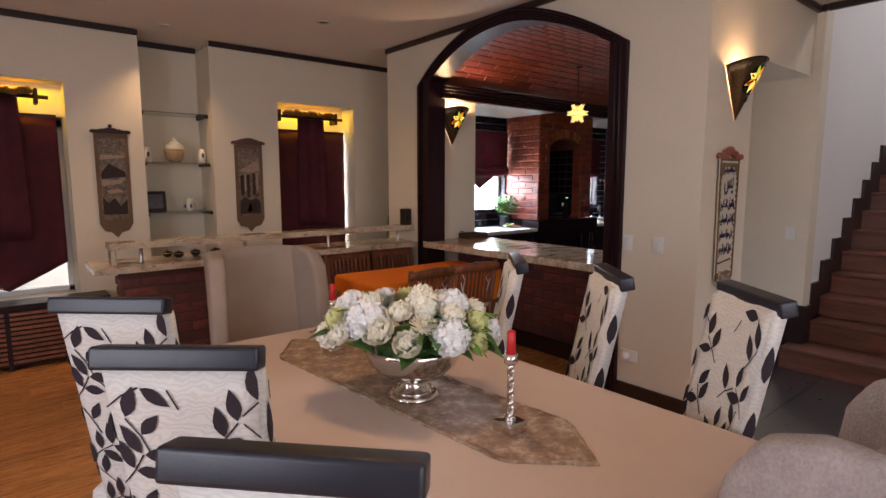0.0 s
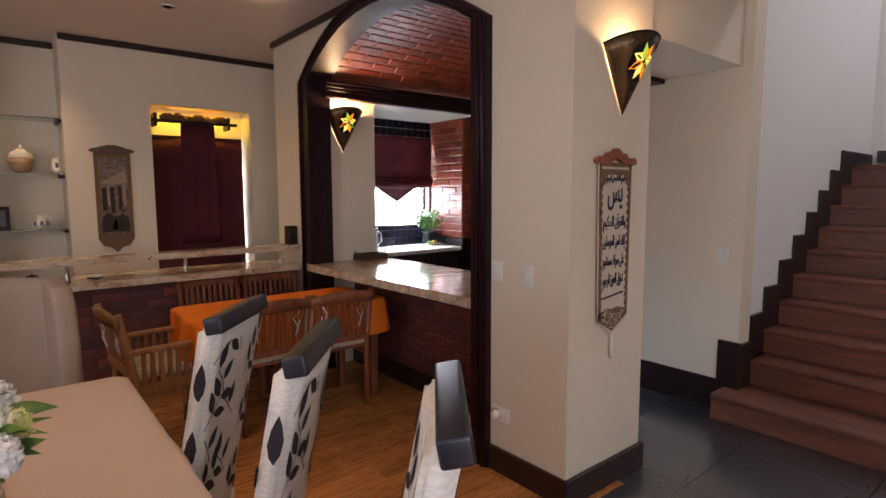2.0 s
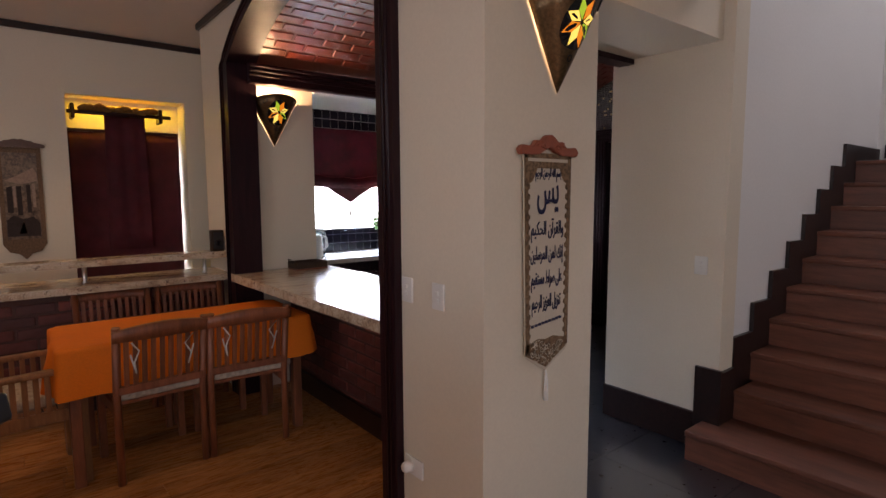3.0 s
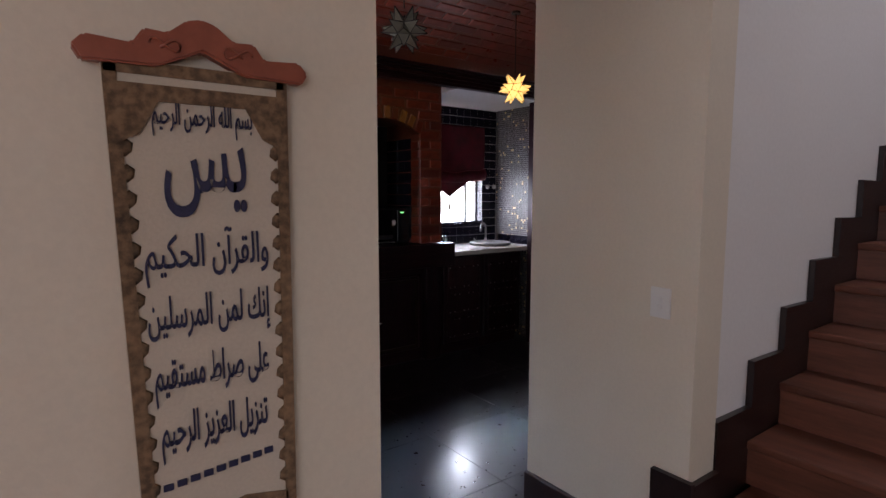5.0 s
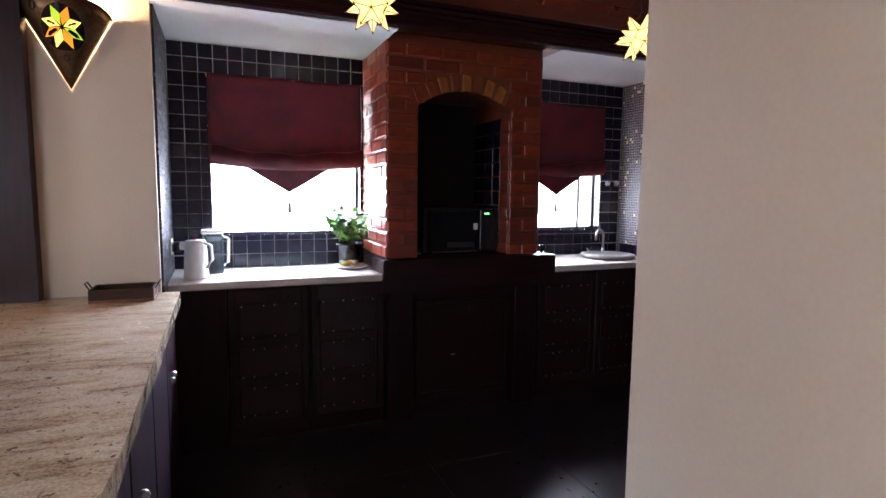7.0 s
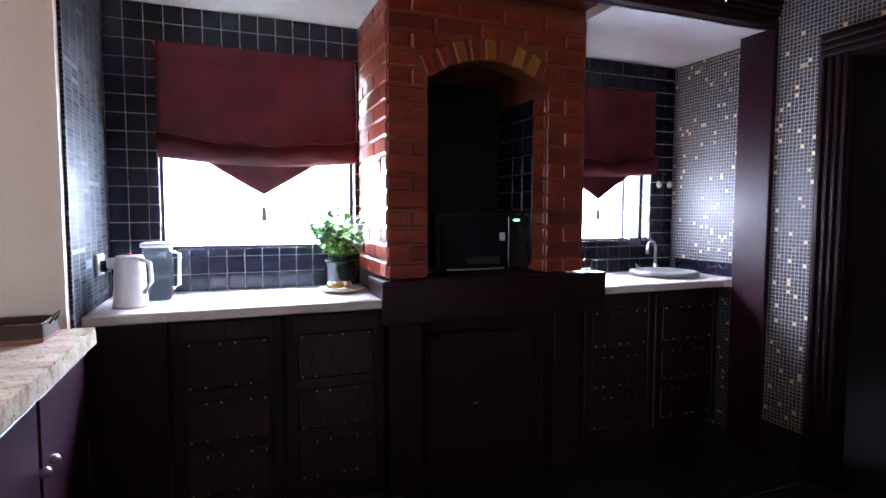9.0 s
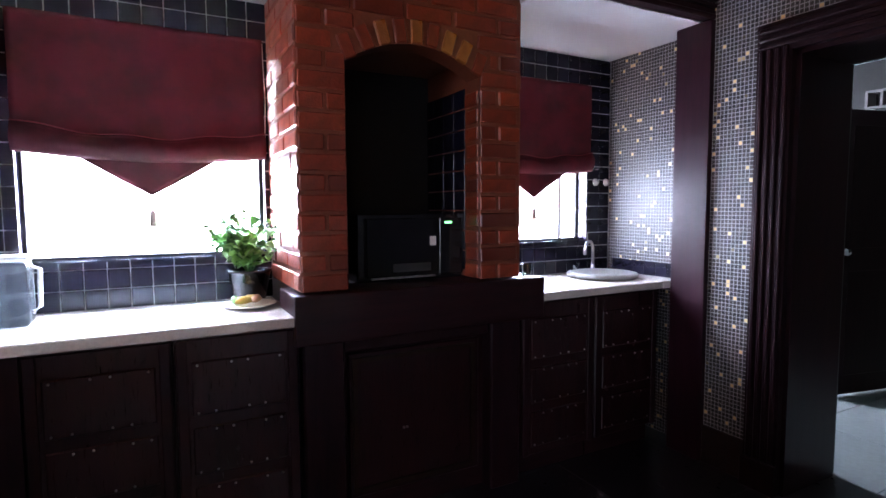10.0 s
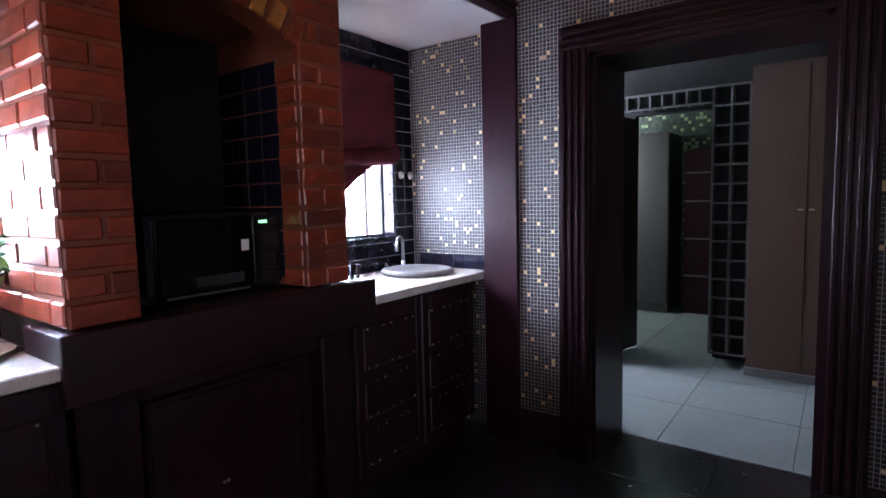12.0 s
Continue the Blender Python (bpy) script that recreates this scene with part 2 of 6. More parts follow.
M_bronze = surface("dark_bronze", (0.05, 0.035, 0.025), 0.4, 0.9, fine=60, var=0.3, bump=0.4)
M_red = surface("red_wax", (0.6, 0.02, 0.02), 0.4, fine=40, var=0.08, bump=0.05)
M_petal = surface("white_petal", (0.92, 0.88, 0.74), 0.6, fine=50, var=0.06, bump=0.1)
M_petal_blue = surface("cool_white_petal", (0.88, 0.88, 0.86), 0.6, fine=50, var=0.05, bump=0.1)
M_petal_lime = surface("lime_white_petal", (0.74, 0.76, 0.36), 0.6, fine=50, var=0.12, bump=0.1)
M_leaf = surface("green_leaf", (0.07, 0.18, 0.04), 0.45, fine=40, var=0.3, bump=0.3)
M_leaf_bright = surface("bright_green_leaf", (0.12, 0.3, 0.05), 0.45, fine=40, var=0.3, bump=0.3)
M_herb = surface("pale_herb_leaf", (0.2, 0.4, 0.09), 0.45, fine=40, var=0.3, bump=0.3)
M_teak = wood("reddish_teak", (0.34, 0.11, 0.05), (0.14, 0.045, 0.022), 0.42, (8, 8, 1.2), 3)
M_teak_light = wood("honey_teak", (0.42, 0.2, 0.085), (0.22, 0.09, 0.04), 0.42, (8, 8, 1.2), 3)
M_cord = surface("white_tie", (0.7, 0.68, 0.64), 0.9)
M_iron = surface("black_iron", (0.005, 0.004, 0.005), 0.65, 0.0, fine=60, var=0.2, bump=0.2)
M_black = surface("black_gloss", (0.008, 0.008, 0.01), 0.15, fine=60, var=0.2, bump=0.03)
M_screen = surface("dark_oven_glass", (0.003, 0.002, 0.003), 0.1, fine=60, var=0.2, bump=0.0)
M_screen.node_tree.nodes["Principled BSDF"].inputs["Specular IOR Level"].default_value = 0.2
# Even near-black for the recess lining, the partition and the rack backs.
M_matt_black = surface("matt_black_board", (0.01, 0.009, 0.009), 0.9, fine=40, var=0.3, bump=0.3)
M_shelf = glass("shelf_glass", (0.8, 0.92, 0.86))
M_pane = glass("window_glass", (1, 1, 1), 0.0)
M_blueplastic = glass("clear_blue_plastic", (0.75, 0.87, 0.95), 0.25)
M_creamware = surface("cream_glaze", (0.75, 0.68, 0.56), 0.35, fine=30, var=0.06, bump=0.1)
M_clay = surface("tan_clay", (0.42, 0.26, 0.14), 0.6, fine=60, var=0.12, bump=0.3)
M_blue = surface("cobalt_glaze", (0.03, 0.04, 0.16), 0.3)
M_brassy = surface("brass", (0.5, 0.33, 0.12), 0.3, 1.0, fine=50, var=0.15)
M_green = surface("green_fabric", (0.1, 0.14, 0.05), 0.9, fine=150, var=0.15, bump=0.4)
M_stone = surface("grey_stone_basin", (0.2, 0.19, 0.18), 0.4, fine=60, var=0.2)
M_yellow = surface("ripe_yellow_skin", (0.5, 0.34, 0.06), 0.5, fine=40, var=0.2)
M_star = glow("lit_star_glass", (1.0, 0.64, 0.2), 1.5, (0.8, 0.6, 0.3))
M_star_core = glow("star_bulb", (1.0, 0.85, 0.55), 14)
M_star_off = surface("unlit_star_glass", (0.3, 0.3, 0.24), 0.2, fine=40, var=0.2)
M_amber = glow("amber_sconce_glass", (1.0, 0.3, 0.02), 0.7)
M_lemon = glow("yellow_sconce_glass", (1.0, 0.75, 0.15), 1.1)
M_lime = glow("green_sconce_glass", (0.45, 0.7, 0.05), 0.6)
M_hammered = surface("hammered_bronze", (0.16, 0.1, 0.05), 0.35, 0.85, fine=90, var=0.5, bump=0.8)
M_bulb = glow("downlight_bulb", (1.0, 0.85, 0.62), 25)
M_led = glow("green_led_digits", (0.2, 1.0, 0.3), 1.5)
M_outside = glow("bright_outdoor_haze", (0.74, 0.87, 1.0), 20.0, (0.8, 0.8, 0.8))


def granite():
    n = Nodes("cream_granite")
    flow = n.scaled(0.45, 1.5, 1.0)
    c = n.ramp(n.noise(9, 8, 0.72, flow), (0.3, (0.16, 0.08, 0.05)), (0.4, (0.42, 0.28, 0.17)), (0.5, (0.6, 0.47, 0.32)), (0.62, (0.64, 0.54, 0.4)), (0.8, (0.36, 0.3, 0.26)))
    streak = n.noise(16, 6, 0.7, n.scaled(0.35, 1.6, 1.0))
    c = n.mix(n.ramp(streak, (0.55, (0.0,) * 3), (0.66, (0.8,) * 3)), c, (0.2, 0.1, 0.06))
    c = n.mix(n.maths("GREATER_THAN", n.noise(45, 4, 0.7), 0.62), c, (0.12, 0.06, 0.045))
    n.colour(n.mix(0.25, c, n.ramp(n.noise(160, 2), (0.4, (0.15, 0.1, 0.08)), (0.6, (0.7, 0.62, 0.5))))).rough(0.12)
    n.bump(n.noise(30, 4), 0.05, 0.001)
    return n.m


def damask():
    """Cream slip cover with faint contour-like quilting."""
    n = Nodes("cream_quilted_cover")
    w = n.add("ShaderNodeTexWave", ("Vector", n.where), wave_type="RINGS", Scale=22.0, Distortion=14.0, Detail=2.0, Detail_Scale=1.2).outputs["Fac"]
    n.colour(n.ramp(w, (0.2, (0.62, 0.6, 0.56)), (0.6, (0.69, 0.67, 0.63)))).rough(0.85)
    n.bump(w, 0.25, 0.0015)
    return n.m


def lace():
    n = Nodes("taupe_lace_runner")
    w = n.noise(16, 7, 0.75)
    # The light end of the ramp paints highlights on the crinkles.
    c = n.ramp(w, (0.38, (0.2, 0.115, 0.07)), (0.5, (0.34, 0.22, 0.15)), (0.62, (0.6, 0.48, 0.38)))
    n.colour(c).rough(n.ramp(w, (0.3, (0.25,) * 3), (0.7, (0.55,) * 3)))
    n.bump(w, 0.9, 0.006)
    return n.m


def tapestry(name, stops, axis_scale):
    """Woven landscape: broad bands with blurred patches."""
    n = Nodes(name)
    sep = n.add("ShaderNodeSeparateXYZ", (0, n.where))
    wob = n.maths("MULTIPLY", n.noise(9, 5, 0.6), 0.34)
    h = n.maths("ADD", n.maths("MULTIPLY", sep.outputs[2], axis_scale), wob)
    c = n.ramp(h, *stops)
    c = n.mix(0.55, c, n.ramp(n.noise(26, 6, 0.75), (0.4, (0.02, 0.012, 0.01)), (0.62, (0.3, 0.21, 0.15))))
    n.colour(c).rough(0.9)
    n.bump(n.noise(260, 2), 0.4, 0.001)
    return n.m


M_granite = granite()
# Lighter copy of the granite; the window glare is put into its colour.
M_glare_granite = surface("glare_pale_granite", (0.66, 0.62, 0.56), 0.2, fine=120, var=0.16, bump=0.05, depth=0.001, coarse=14)
M_cover = damask()
M_lace = lace()
M_tap_a = tapestry("woven_lake_scene", ((0.0, (0.1, 0.06, 0.045)), (0.3, (0.12, 0.1, 0.08)), (0.5, (0.24, 0.17, 0.12)), (0.62, (0.12, 0.1, 0.09)), (0.8, (0.2, 0.19, 0.18)), (1.0, (0.1, 0.1, 0.11))), 1.1)
M_tap_b = tapestry("woven_street_scene", ((0.0, (0.16, 0.09, 0.06)), (0.25, (0.2, 0.12, 0.08)), (0.45, (0.07, 0.05, 0.05)), (0.65, (0.16, 0.1, 0.07)), (0.85, (0.24, 0.2, 0.17)), (1.0, (0.16, 0.13, 0.12))), 1.1)
M_border = surface("woven_brown_border", (0.17, 0.1, 0.06), 0.9, fine=90, var=0.5, bump=0.6)
M_banner = surface("cream_banner_cloth", (0.55, 0.47, 0.37), 0.9, fine=160, var=0.08, bump=0.3)
M_border_b = surface("brown_scroll_border", (0.2, 0.12, 0.065), 0.9, fine=75, var=0.85, bump=0.6)
M_ink = surface("navy_embroidery", (0.02, 0.02, 0.06), 0.6, fine=200, var=0.3, bump=0.5)
M_hanger = surface("red_brown_hanger", (0.3, 0.08, 0.045), 0.45, fine=50, var=0.2)
M_check = surface("checked_cushion_cloth", (0.5, 0.42, 0.34), 0.9, fine=45, var=0.5, bump=0.3)
M_wicker = wood("dark_carved_door", (0.034, 0.009, 0.01), (0.01, 0.003, 0.005), 0.3, (12, 12, 1), gloss=0.3)

# ---- mesh helpers ----


def part(name, bm, material, parent=None, label=""):
    me = bpy.data.meshes.new(name)
    bm.to_mesh(me)
    bm.free()
    for m in (material if isinstance(material, (list, tuple)) else [material]):
        me.materials.append(m)
    ob = new(name, me)
    if parent is not None:
        ob.parent = parent
    return tagged(ob, label)


def thing(name, label, category, at=None, group=""):
    ob = new(name)
    ob.empty_display_size = 0.1
    if at is not None:
        ob.matrix_basis = at
    return tagged(ob, label, category, group)


def structure(name, bm, material, label=""):
    return tagged(part(name, bm, material), label, kind="structure")


def join(bm, other, m=None):
    me = bpy.data.meshes.new("joined")
    other.to_mesh(me)
    other.free()
    if m is not None:
        me.transform(m)
    bm.from_mesh(me)
    bpy.data.meshes.remove(me)
    return bm


def box(x0, y0, z0, x1, y1, z1, bm=None, bevel=0.0, seg=1):
    b = bmesh.new()
    bmesh.ops.create_cube(b, size=1, matrix=Matrix.Translation(((x0 + x1) / 2, (y0 + y1) / 2, (z0 + z1) / 2)) @ Matrix.Diagonal((abs(x1 - x0), abs(y1 - y0), abs(z1 - z0), 1)))
    if bevel:
        bmesh.ops.bevel(b, geom=b.edges[:], offset=bevel, segments=seg, affect="EDGES", profile=0.6)
        if seg > 1:
            for f in b.faces:
                f.smooth = True
    return b if bm is None else join(bm, b)


def prism(points, axis, a, b, bm=None, bevel=0.0):
    """The outline, given in the two other axes, drawn out along the axis from a to b."""
    out = bmesh.new()
    place = {"x": lambda p, d: (d, p[0], p[1]), "y": lambda p, d: (p[0], d, p[1]), "z": lambda p, d: (p[0], p[1], d)}[axis]
    lo = [out.verts.new(place(p, a)) for p in points]
    hi = [out.verts.new(place(p, b)) for p in points]
    out.faces.new(lo)
    out.faces.new(hi[::-1])
    for i in range(len(points)):
        j = (i + 1) % len(points)
        out.faces.new((lo[i], hi[i], hi[j], lo[j]))
    bmesh.ops.recalc_face_normals(out, faces=out.faces[:])
    if bevel:
        bmesh.ops.bevel(out, geom=out.edges[:], offset=bevel, segments=2, affect="EDGES")
    return out if bm is None else join(bm, out)


def lathe(profile, seg=24, bm=None, m=None):
    """Turned shape from rows of (radius, height)."""
    out = bmesh.new()
    rings = []
    for r, z in profile:
        if r < 1e-5:
            rings.append([out.verts.new((0, 0, z))])
        else:
            rings.append([out.verts.new((r * math.cos(2 * math.pi * k / seg), r * math.sin(2 * math.pi * k / seg), z)) for k in range(seg)])
    for p, q in zip(rings, rings[1:]):
        for k in range(seg):
            l = (k + 1) % seg
            v = [p[k % len(p)], p[l % len(p)], q[l % len(q)], q[k % len(q)]]
            v = list(dict.fromkeys(v))
            if len(v) > 2:
                out.faces.new(v).smooth = True
    if len(rings[0]) > 1:
        out.faces.new(rings[0][::-1])
    if len(rings[-1]) > 1:
        out.faces.new(rings[-1])
    if m is not None:
        out.transform(m)
    return out if bm is None else join(bm, out)


def tube(path, r, seg=8, bm=None, close=False):
    out = bmesh.new()
    path = [Vector(p) for p in path]
    rr = r if isinstance(r, (list, tuple)) else [r] * len(path)
    rings = []
    for i, p in enumerate(path):
        d = (path[min(i + 1, len(path) - 1)] - path[max(i - 1, 0)]).normalized()
        side = d.cross(Vector((0, 0, 1)) if abs(d.z) < 0.9 else Vector((1, 0, 0))).normalized()
        up = side.cross(d)
        rings.append([out.verts.new(p + rr[i] * (side * math.cos(2 * math.pi * k / seg) + up * math.sin(2 * math.pi * k / seg))) for k in range(seg)])
    for p, q in zip(rings, rings[1:]):
        for k in range(seg):
            out.faces.new((p[k], p[(k + 1) % seg], q[(k + 1) % seg], q[k])).smooth = True
    out.faces.new(rings[0][::-1])
    out.faces.new(rings[-1])
    return out if bm is None else join(bm, out)


def ball(r, sub=2, m=None, wob=0.0, bm=None, freq=6.0):
    out = bmesh.new()
    bmesh.ops.create_icosphere(out, subdivisions=sub, radius=r)
    for v in out.verts:
        if wob:
            v.co *= 1 + wob * noise.noise(v.co * freq / r * 0.3 + Vector((r * 91, 3, 7)))
    for f in out.faces:
        f.smooth = True
    if m is not None:
        out.transform(m)
    return out if bm is None else join(bm, out)


def sheet(fn, nu, nv, thick=0.0):
    """A sheet from fn(u, v) -> point, u and v from 0 to 1, thickened along its normal."""
    out = bmesh.new()
    g = [[out.verts.new(fn(i / nu, j / nv)) for j in range(nv + 1)] for i in range(nu + 1)]
    for i in range(nu):
        for j in range(nv):
            out.faces.new((g[i][j], g[i + 1][j], g[i + 1][j + 1], g[i][j + 1])).smooth = True
    if thick:
        bmesh.ops.recalc_face_normals(out, faces=out.faces[:])
        bmesh.ops.solidify(out, geom=out.faces[:], thickness=thick)
    return out


def piece(name, mesh, parent, m):
    """One of many alike pieces, on a shared mesh."""
    ob = new(name, mesh)
    ob.parent = parent
    ob.matrix_basis = m
    return ob


def shared(name, bm, material):
    me = bpy.data.meshes.new(name)
    bm.to_mesh(me)
    bm.free()
    me.materials.append(material)
    return me

# ---- large structure ----
XA, YP, YN, CEIL, HIGH = 3.04, 1.46, 5.38, 2.70, 5.2


def arch_z(y, low=2.28, rise=0.32, mid=2.99, half=0.95):
    s = abs(y - mid) / half
    return low + rise * max(0.0, 1 - s ** (2.2 if y > mid else 1.7))


def outer_z(y):
    return arch_z(y, 2.28, 0.415, 3.02, 1.07)


structure("floor_base", box(-2.75, -2.6, -0.2, 11.2, 6.2, -0.02), M_under)
structure("ceiling_dining", box(-2.75, -2.6, CEIL, XA, YN + 0.5, CEIL + 0.12), M_ceiling)
structure("ceiling_nook", box(XA, YP + 2.5, CEIL, 3.64, YN + 0.5, CEIL + 0.12), M_ceiling)
structure("ceiling_hall", box(XA, -2.6, CEIL, 4.745, YP, CEIL + 0.12), M_ceiling)
structure("ceiling_stairwell", box(4.745, -2.6, HIGH, 7.6, 1.55, HIGH + 0.1), M_white)
b = box(-2.75, YN, 0, -0.42, YN + 0.5, CEIL)
box(0.45, YN, 0, 1.0, YN + 0.5, CEIL, b)
box(1.58, YN, 0, 2.22, YN + 0.5, CEIL, b)
box(3.09, YN, 0, 3.6, YN + 0.5, CEIL, b)
box(1.0, YN + 0.42, 0, 1.58, YN + 0.5, CEIL, b)
for x0, x1 in ((-0.42, 0.45), (2.22, 3.09)):
    box(x0, YN, 2.21, x1, YN + 0.5, CEIL, b)
    box(x0, YN + 0.25, 1.955, x1, YN + 0.5, 2.21, b)
    box(x0, YN, 0, x1, YN + 0.5, 0.46, b)
structure("wall_north", b, M_wall)
b = prism([(YP, 0), (2.04, 0), (2.04, arch_z(2.1))] + [(y, arch_z(y)) for y in np.linspace(2.1, 3.9, 25)] + [(3.94, arch_z(3.9)), (3.94, 0), (4.62, 0), (4.62, CEIL), (YP, CEIL)], "x", XA, XA + 0.1)
box(XA + 0.1, YP, 0, 3.64, 2.0, CEIL, b)
box(XA + 0.1, 4.0, 0, 3.65, 4.62, CEIL, b)
structure("wall_arch", b, M_wall)
structure("wall_niche_east", box(3.6, 4.62, 0, 3.644, YN + 0.5, CEIL), M_wall)
structure("wall_header", box(3.64, YP + 0.03, 2.2, 4.744, 2.06, CEIL + 0.12), M_wall)
structure("wall_upper", box(3.05, YP + 0.03, CEIL + 0.12, 4.744, 1.6, HIGH), M_wall_cool)
structure("wall_switch", box(4.745, 1.43, 0, 4.9, 2.14, HIGH), M_wall)
structure("wall_stairs", box(4.9, 1.45, 0, 7.6, 1.55, HIGH), M_wall_cool)
structure("wall_landing", box(7.47, -2.6, 0, 7.6, 1.449, HIGH), M_wall_cool)
b = box(-2.75, -2.6, 0, -2.6, -0.6, CEIL)
box(-2.75, 1.8, 0, -2.6, YN + 0.5, CEIL, b)
box(-2.75, -0.6, 0, -2.6, 1.8, 0.7, b)
box(-2.75, -0.6, 2.3, -2.6, 1.8, CEIL, b)
structure("wall_west", b, M_wall)
b = box(-2.75, -2.6, 0, -0.8, -2.45, CEIL)
box(2.0, -2.6, 0, 7.6, -2.45, CEIL, b)
box(-0.8, -2.6, 0, 2.0, -2.45, 0.7, b)
box(-0.8, -2.6, 2.3, 2.0, -2.45, CEIL, b)
box(4.76, -2.6, CEIL, 7.6, -2.45, HIGH, b)
structure("wall_south", b, M_wall)
structure("wall_upper_west", box(4.685, -2.6, CEIL + 0.12, 4.745, 1.42, HIGH), M_wall_cool)

# kitchen shell
KX0, KX1, KY = 3.65, 6.81, 4.66
TOP = 0.885  # height of the kitchen worktops
W1, W2 = (3.858, 4.75, 1.075, 1.99), (5.78, 6.632, 1.075, 1.985)
b = box(KX0, KY + 0.006, 0, W1[0], 4.84, 2.3)
box(W1[1], KY + 0.006, 0, W2[0], 4.84, 2.3, b)
box(W2[1], KY + 0.006, 0, 7.1, 4.84, 2.3, b)
for w in (W1, W2):
    box(w[0], KY + 0.006, 0, w[1], 4.84, w[2], b)
    box(w[0], KY + 0.006, w[3], w[1], 4.84, 2.3, b)
wall_kitchen = structure("wall_kitchen_north", b, M_grout)
structure("wall_kitchen_west", box(3.645, 4.04, 0.846, 3.66, KY, 2.165), M_mosaic_w)
structure("wall_kitchen_east", box(KX1, 4.07, 0, 7.1, KY, 2.3), M_mosaic)
b = box(6.7, 3.5, 0, 7.1, 4.07, 2.8)
box(6.7, 2.14, 0, 7.1, 2.6, 2.8, b)
box(6.7, 2.6, 1.93, 7.1, 3.5, 2.8, b)
structure("wall_mosaic", b, M_mosaic)
structure("baseboard_mosaic", box(6.684, 3.655, 0, 6.699, 3.879, 0.19, box(6.684, 2.14, 0, 6.699, 2.445, 0.19, None, 0.004), 0.004), M_skirt)
structure("wall_kitchen_south", box(4.9, 2.0, 0, 7.1, 2.14, 2.8), M_mosaic)
b = box(KX0, 3.93, 2.165, 4.775, 4.84, 2.3)
box(5.755, 3.93, 2.165, 7.1, 4.84, 2.3, b)
structure("ceiling_alcove", b, M_white)
structure("ceiling_chimney_soffit", box(4.775, 3.951, 2.21, 5.755, 4.6, 2.3), M_mortar_gloss)
structure("roof_kitchen", box(XA + 0.1, 1.55, 2.84, 7.1, 4.9, 2.95), M_white)
profile = [(y, arch_z(y) + 0.026) for y in np.linspace(2.04, 3.94, 29)]
structure("vault", prism(profile + [(3.94, 2.84), (2.04, 2.84)], "x", XA + 0.1, 6.7), M_mortar_gloss)
b = box(XA + 0.1, 3.885, 2.19, 6.7, 3.95, 2.3)
box(XA + 0.1, 3.875, 2.165, 6.7, 3.95, 2.19, b, 0.006)
for k in range(3):
    box(XA + 0.1, 3.87 - 0.008 * k, 2.215 + 0.028 * k, 6.7, 3.9, 2.236 + 0.028 * k, b, 0.005)
structure("beam_north", b, M_dark)
b = box(XA + 0.1, 2.0, 2.17, 6.7, 2.1, 2.3)
box(XA + 0.1, 2.0, 2.23, 6.7, 2.13, 2.29, b, 0.006)
structure("beam_south", b, M_dark)
structure("post", box(6.675, 3.88, 0, 6.76, 4.08, 2.165, None, 0.004), M_plum)

# outside
structure("backdrop_kitchen", box(2.5, 6.3, -0.5, 8.5, 6.35, 4.5), M_outside)
structure("backdrop_garden", box(-2.5, 8.5, -0.5, 4.5, 8.6, 4.5), surface("pale_garden_wall", (0.45, 0.43, 0.4), 0.9, var=0.3))
structure("ground", box(-40, -40, -0.5, 50, 50, -0.25), surface("dry_grass_ground", (0.12, 0.12, 0.07), 0.95, var=0.4))

# floors: boards and tiles are laid at the end of the file

# arch frame
ys = list(np.linspace(1.95, 4.09, 33))
yi = list(np.linspace(2.07, 3.92, 33))
ring = [(y, max(outer_z(y), 2.28)) for y in ys] + [(y, arch_z(y) - 0.004) for y in yi[::-1]]
frame_arch = prism([(1.945, 0)] + ring[:33] + [(4.09, 0), (3.93, 0)] + ring[33:] + [(2.06, 0)], "x", XA - 0.035, XA + 0.16)
structure("arch_frame", frame_arch, M_darkv)
b = bmesh.new()
for off, d in ((0.028, 0.012), (0.06, 0.008)):
    path = [(1.945 + off, 0.0)] + [(y, outer_z(y) - off) for y in np.linspace(1.945 + off + 0.02, 4.09 - off - 0.02, 31)] + [(4.09 - off, 0.0)]
    tube([(XA - 0.035, y, z) for y, z in path], d, 6, b)
structure("arch_beading", b, M_darkv)

# crown rail under the ceiling
b = bmesh.new()
for seg in ((-2.6, YN - 0.03, 1.0, YN), (1.58, YN - 0.03, 4.0, YN), (0.97, YN, 1.0, YN + 0.42), (1.58, YN, 1.61, YN + 0.42), (1.0, YN + 0.39, 1.58, YN + 0.42), (XA - 0.03, YP, XA, 4.62), (XA, YP, 4.745, YP + 0.03), (4.715, 1.42, 4.745, YP), (4.715, -2.4, 4.755, 1.42), (XA, 4.62, 4.0, 4.65)):
    box(seg[0], seg[1], CEIL - 0.05, seg[2], seg[3], CEIL - 0.002, b, 0.006)
structure("trim_crown", b, M_skirt)

# skirting
b = bmesh.new()
for x0, y0, x1, y1, h in ((XA - 0.022, YP - 0.022, XA - 0.001, 1.945, 0.13), (XA - 0.022, YP - 0.022, 3.662, YP - 0.001, 0.13), (3.641, YP, 3.662, 2.0, 0.13), (4.723, 1.551, 4.744, 2.14, 0.2), (0.45, YN - 0.02, 4.0, YN - 0.001, 0.12)):
    box(x0, y0, 0, x1, y1, h, b, 0.004)
structure("baseboard", b, M_skirt)

# brick walls under the counters (bricks are laid at the end)
bar_wall = structure("wall_bar", box(3.431, 2.0, 0, 3.54, 4.0, 0.8), M_mortar)
half_wall = structure("wall_half", box(0.591, 4.301, 0, XA, 4.42, 0.8), M_mortar)
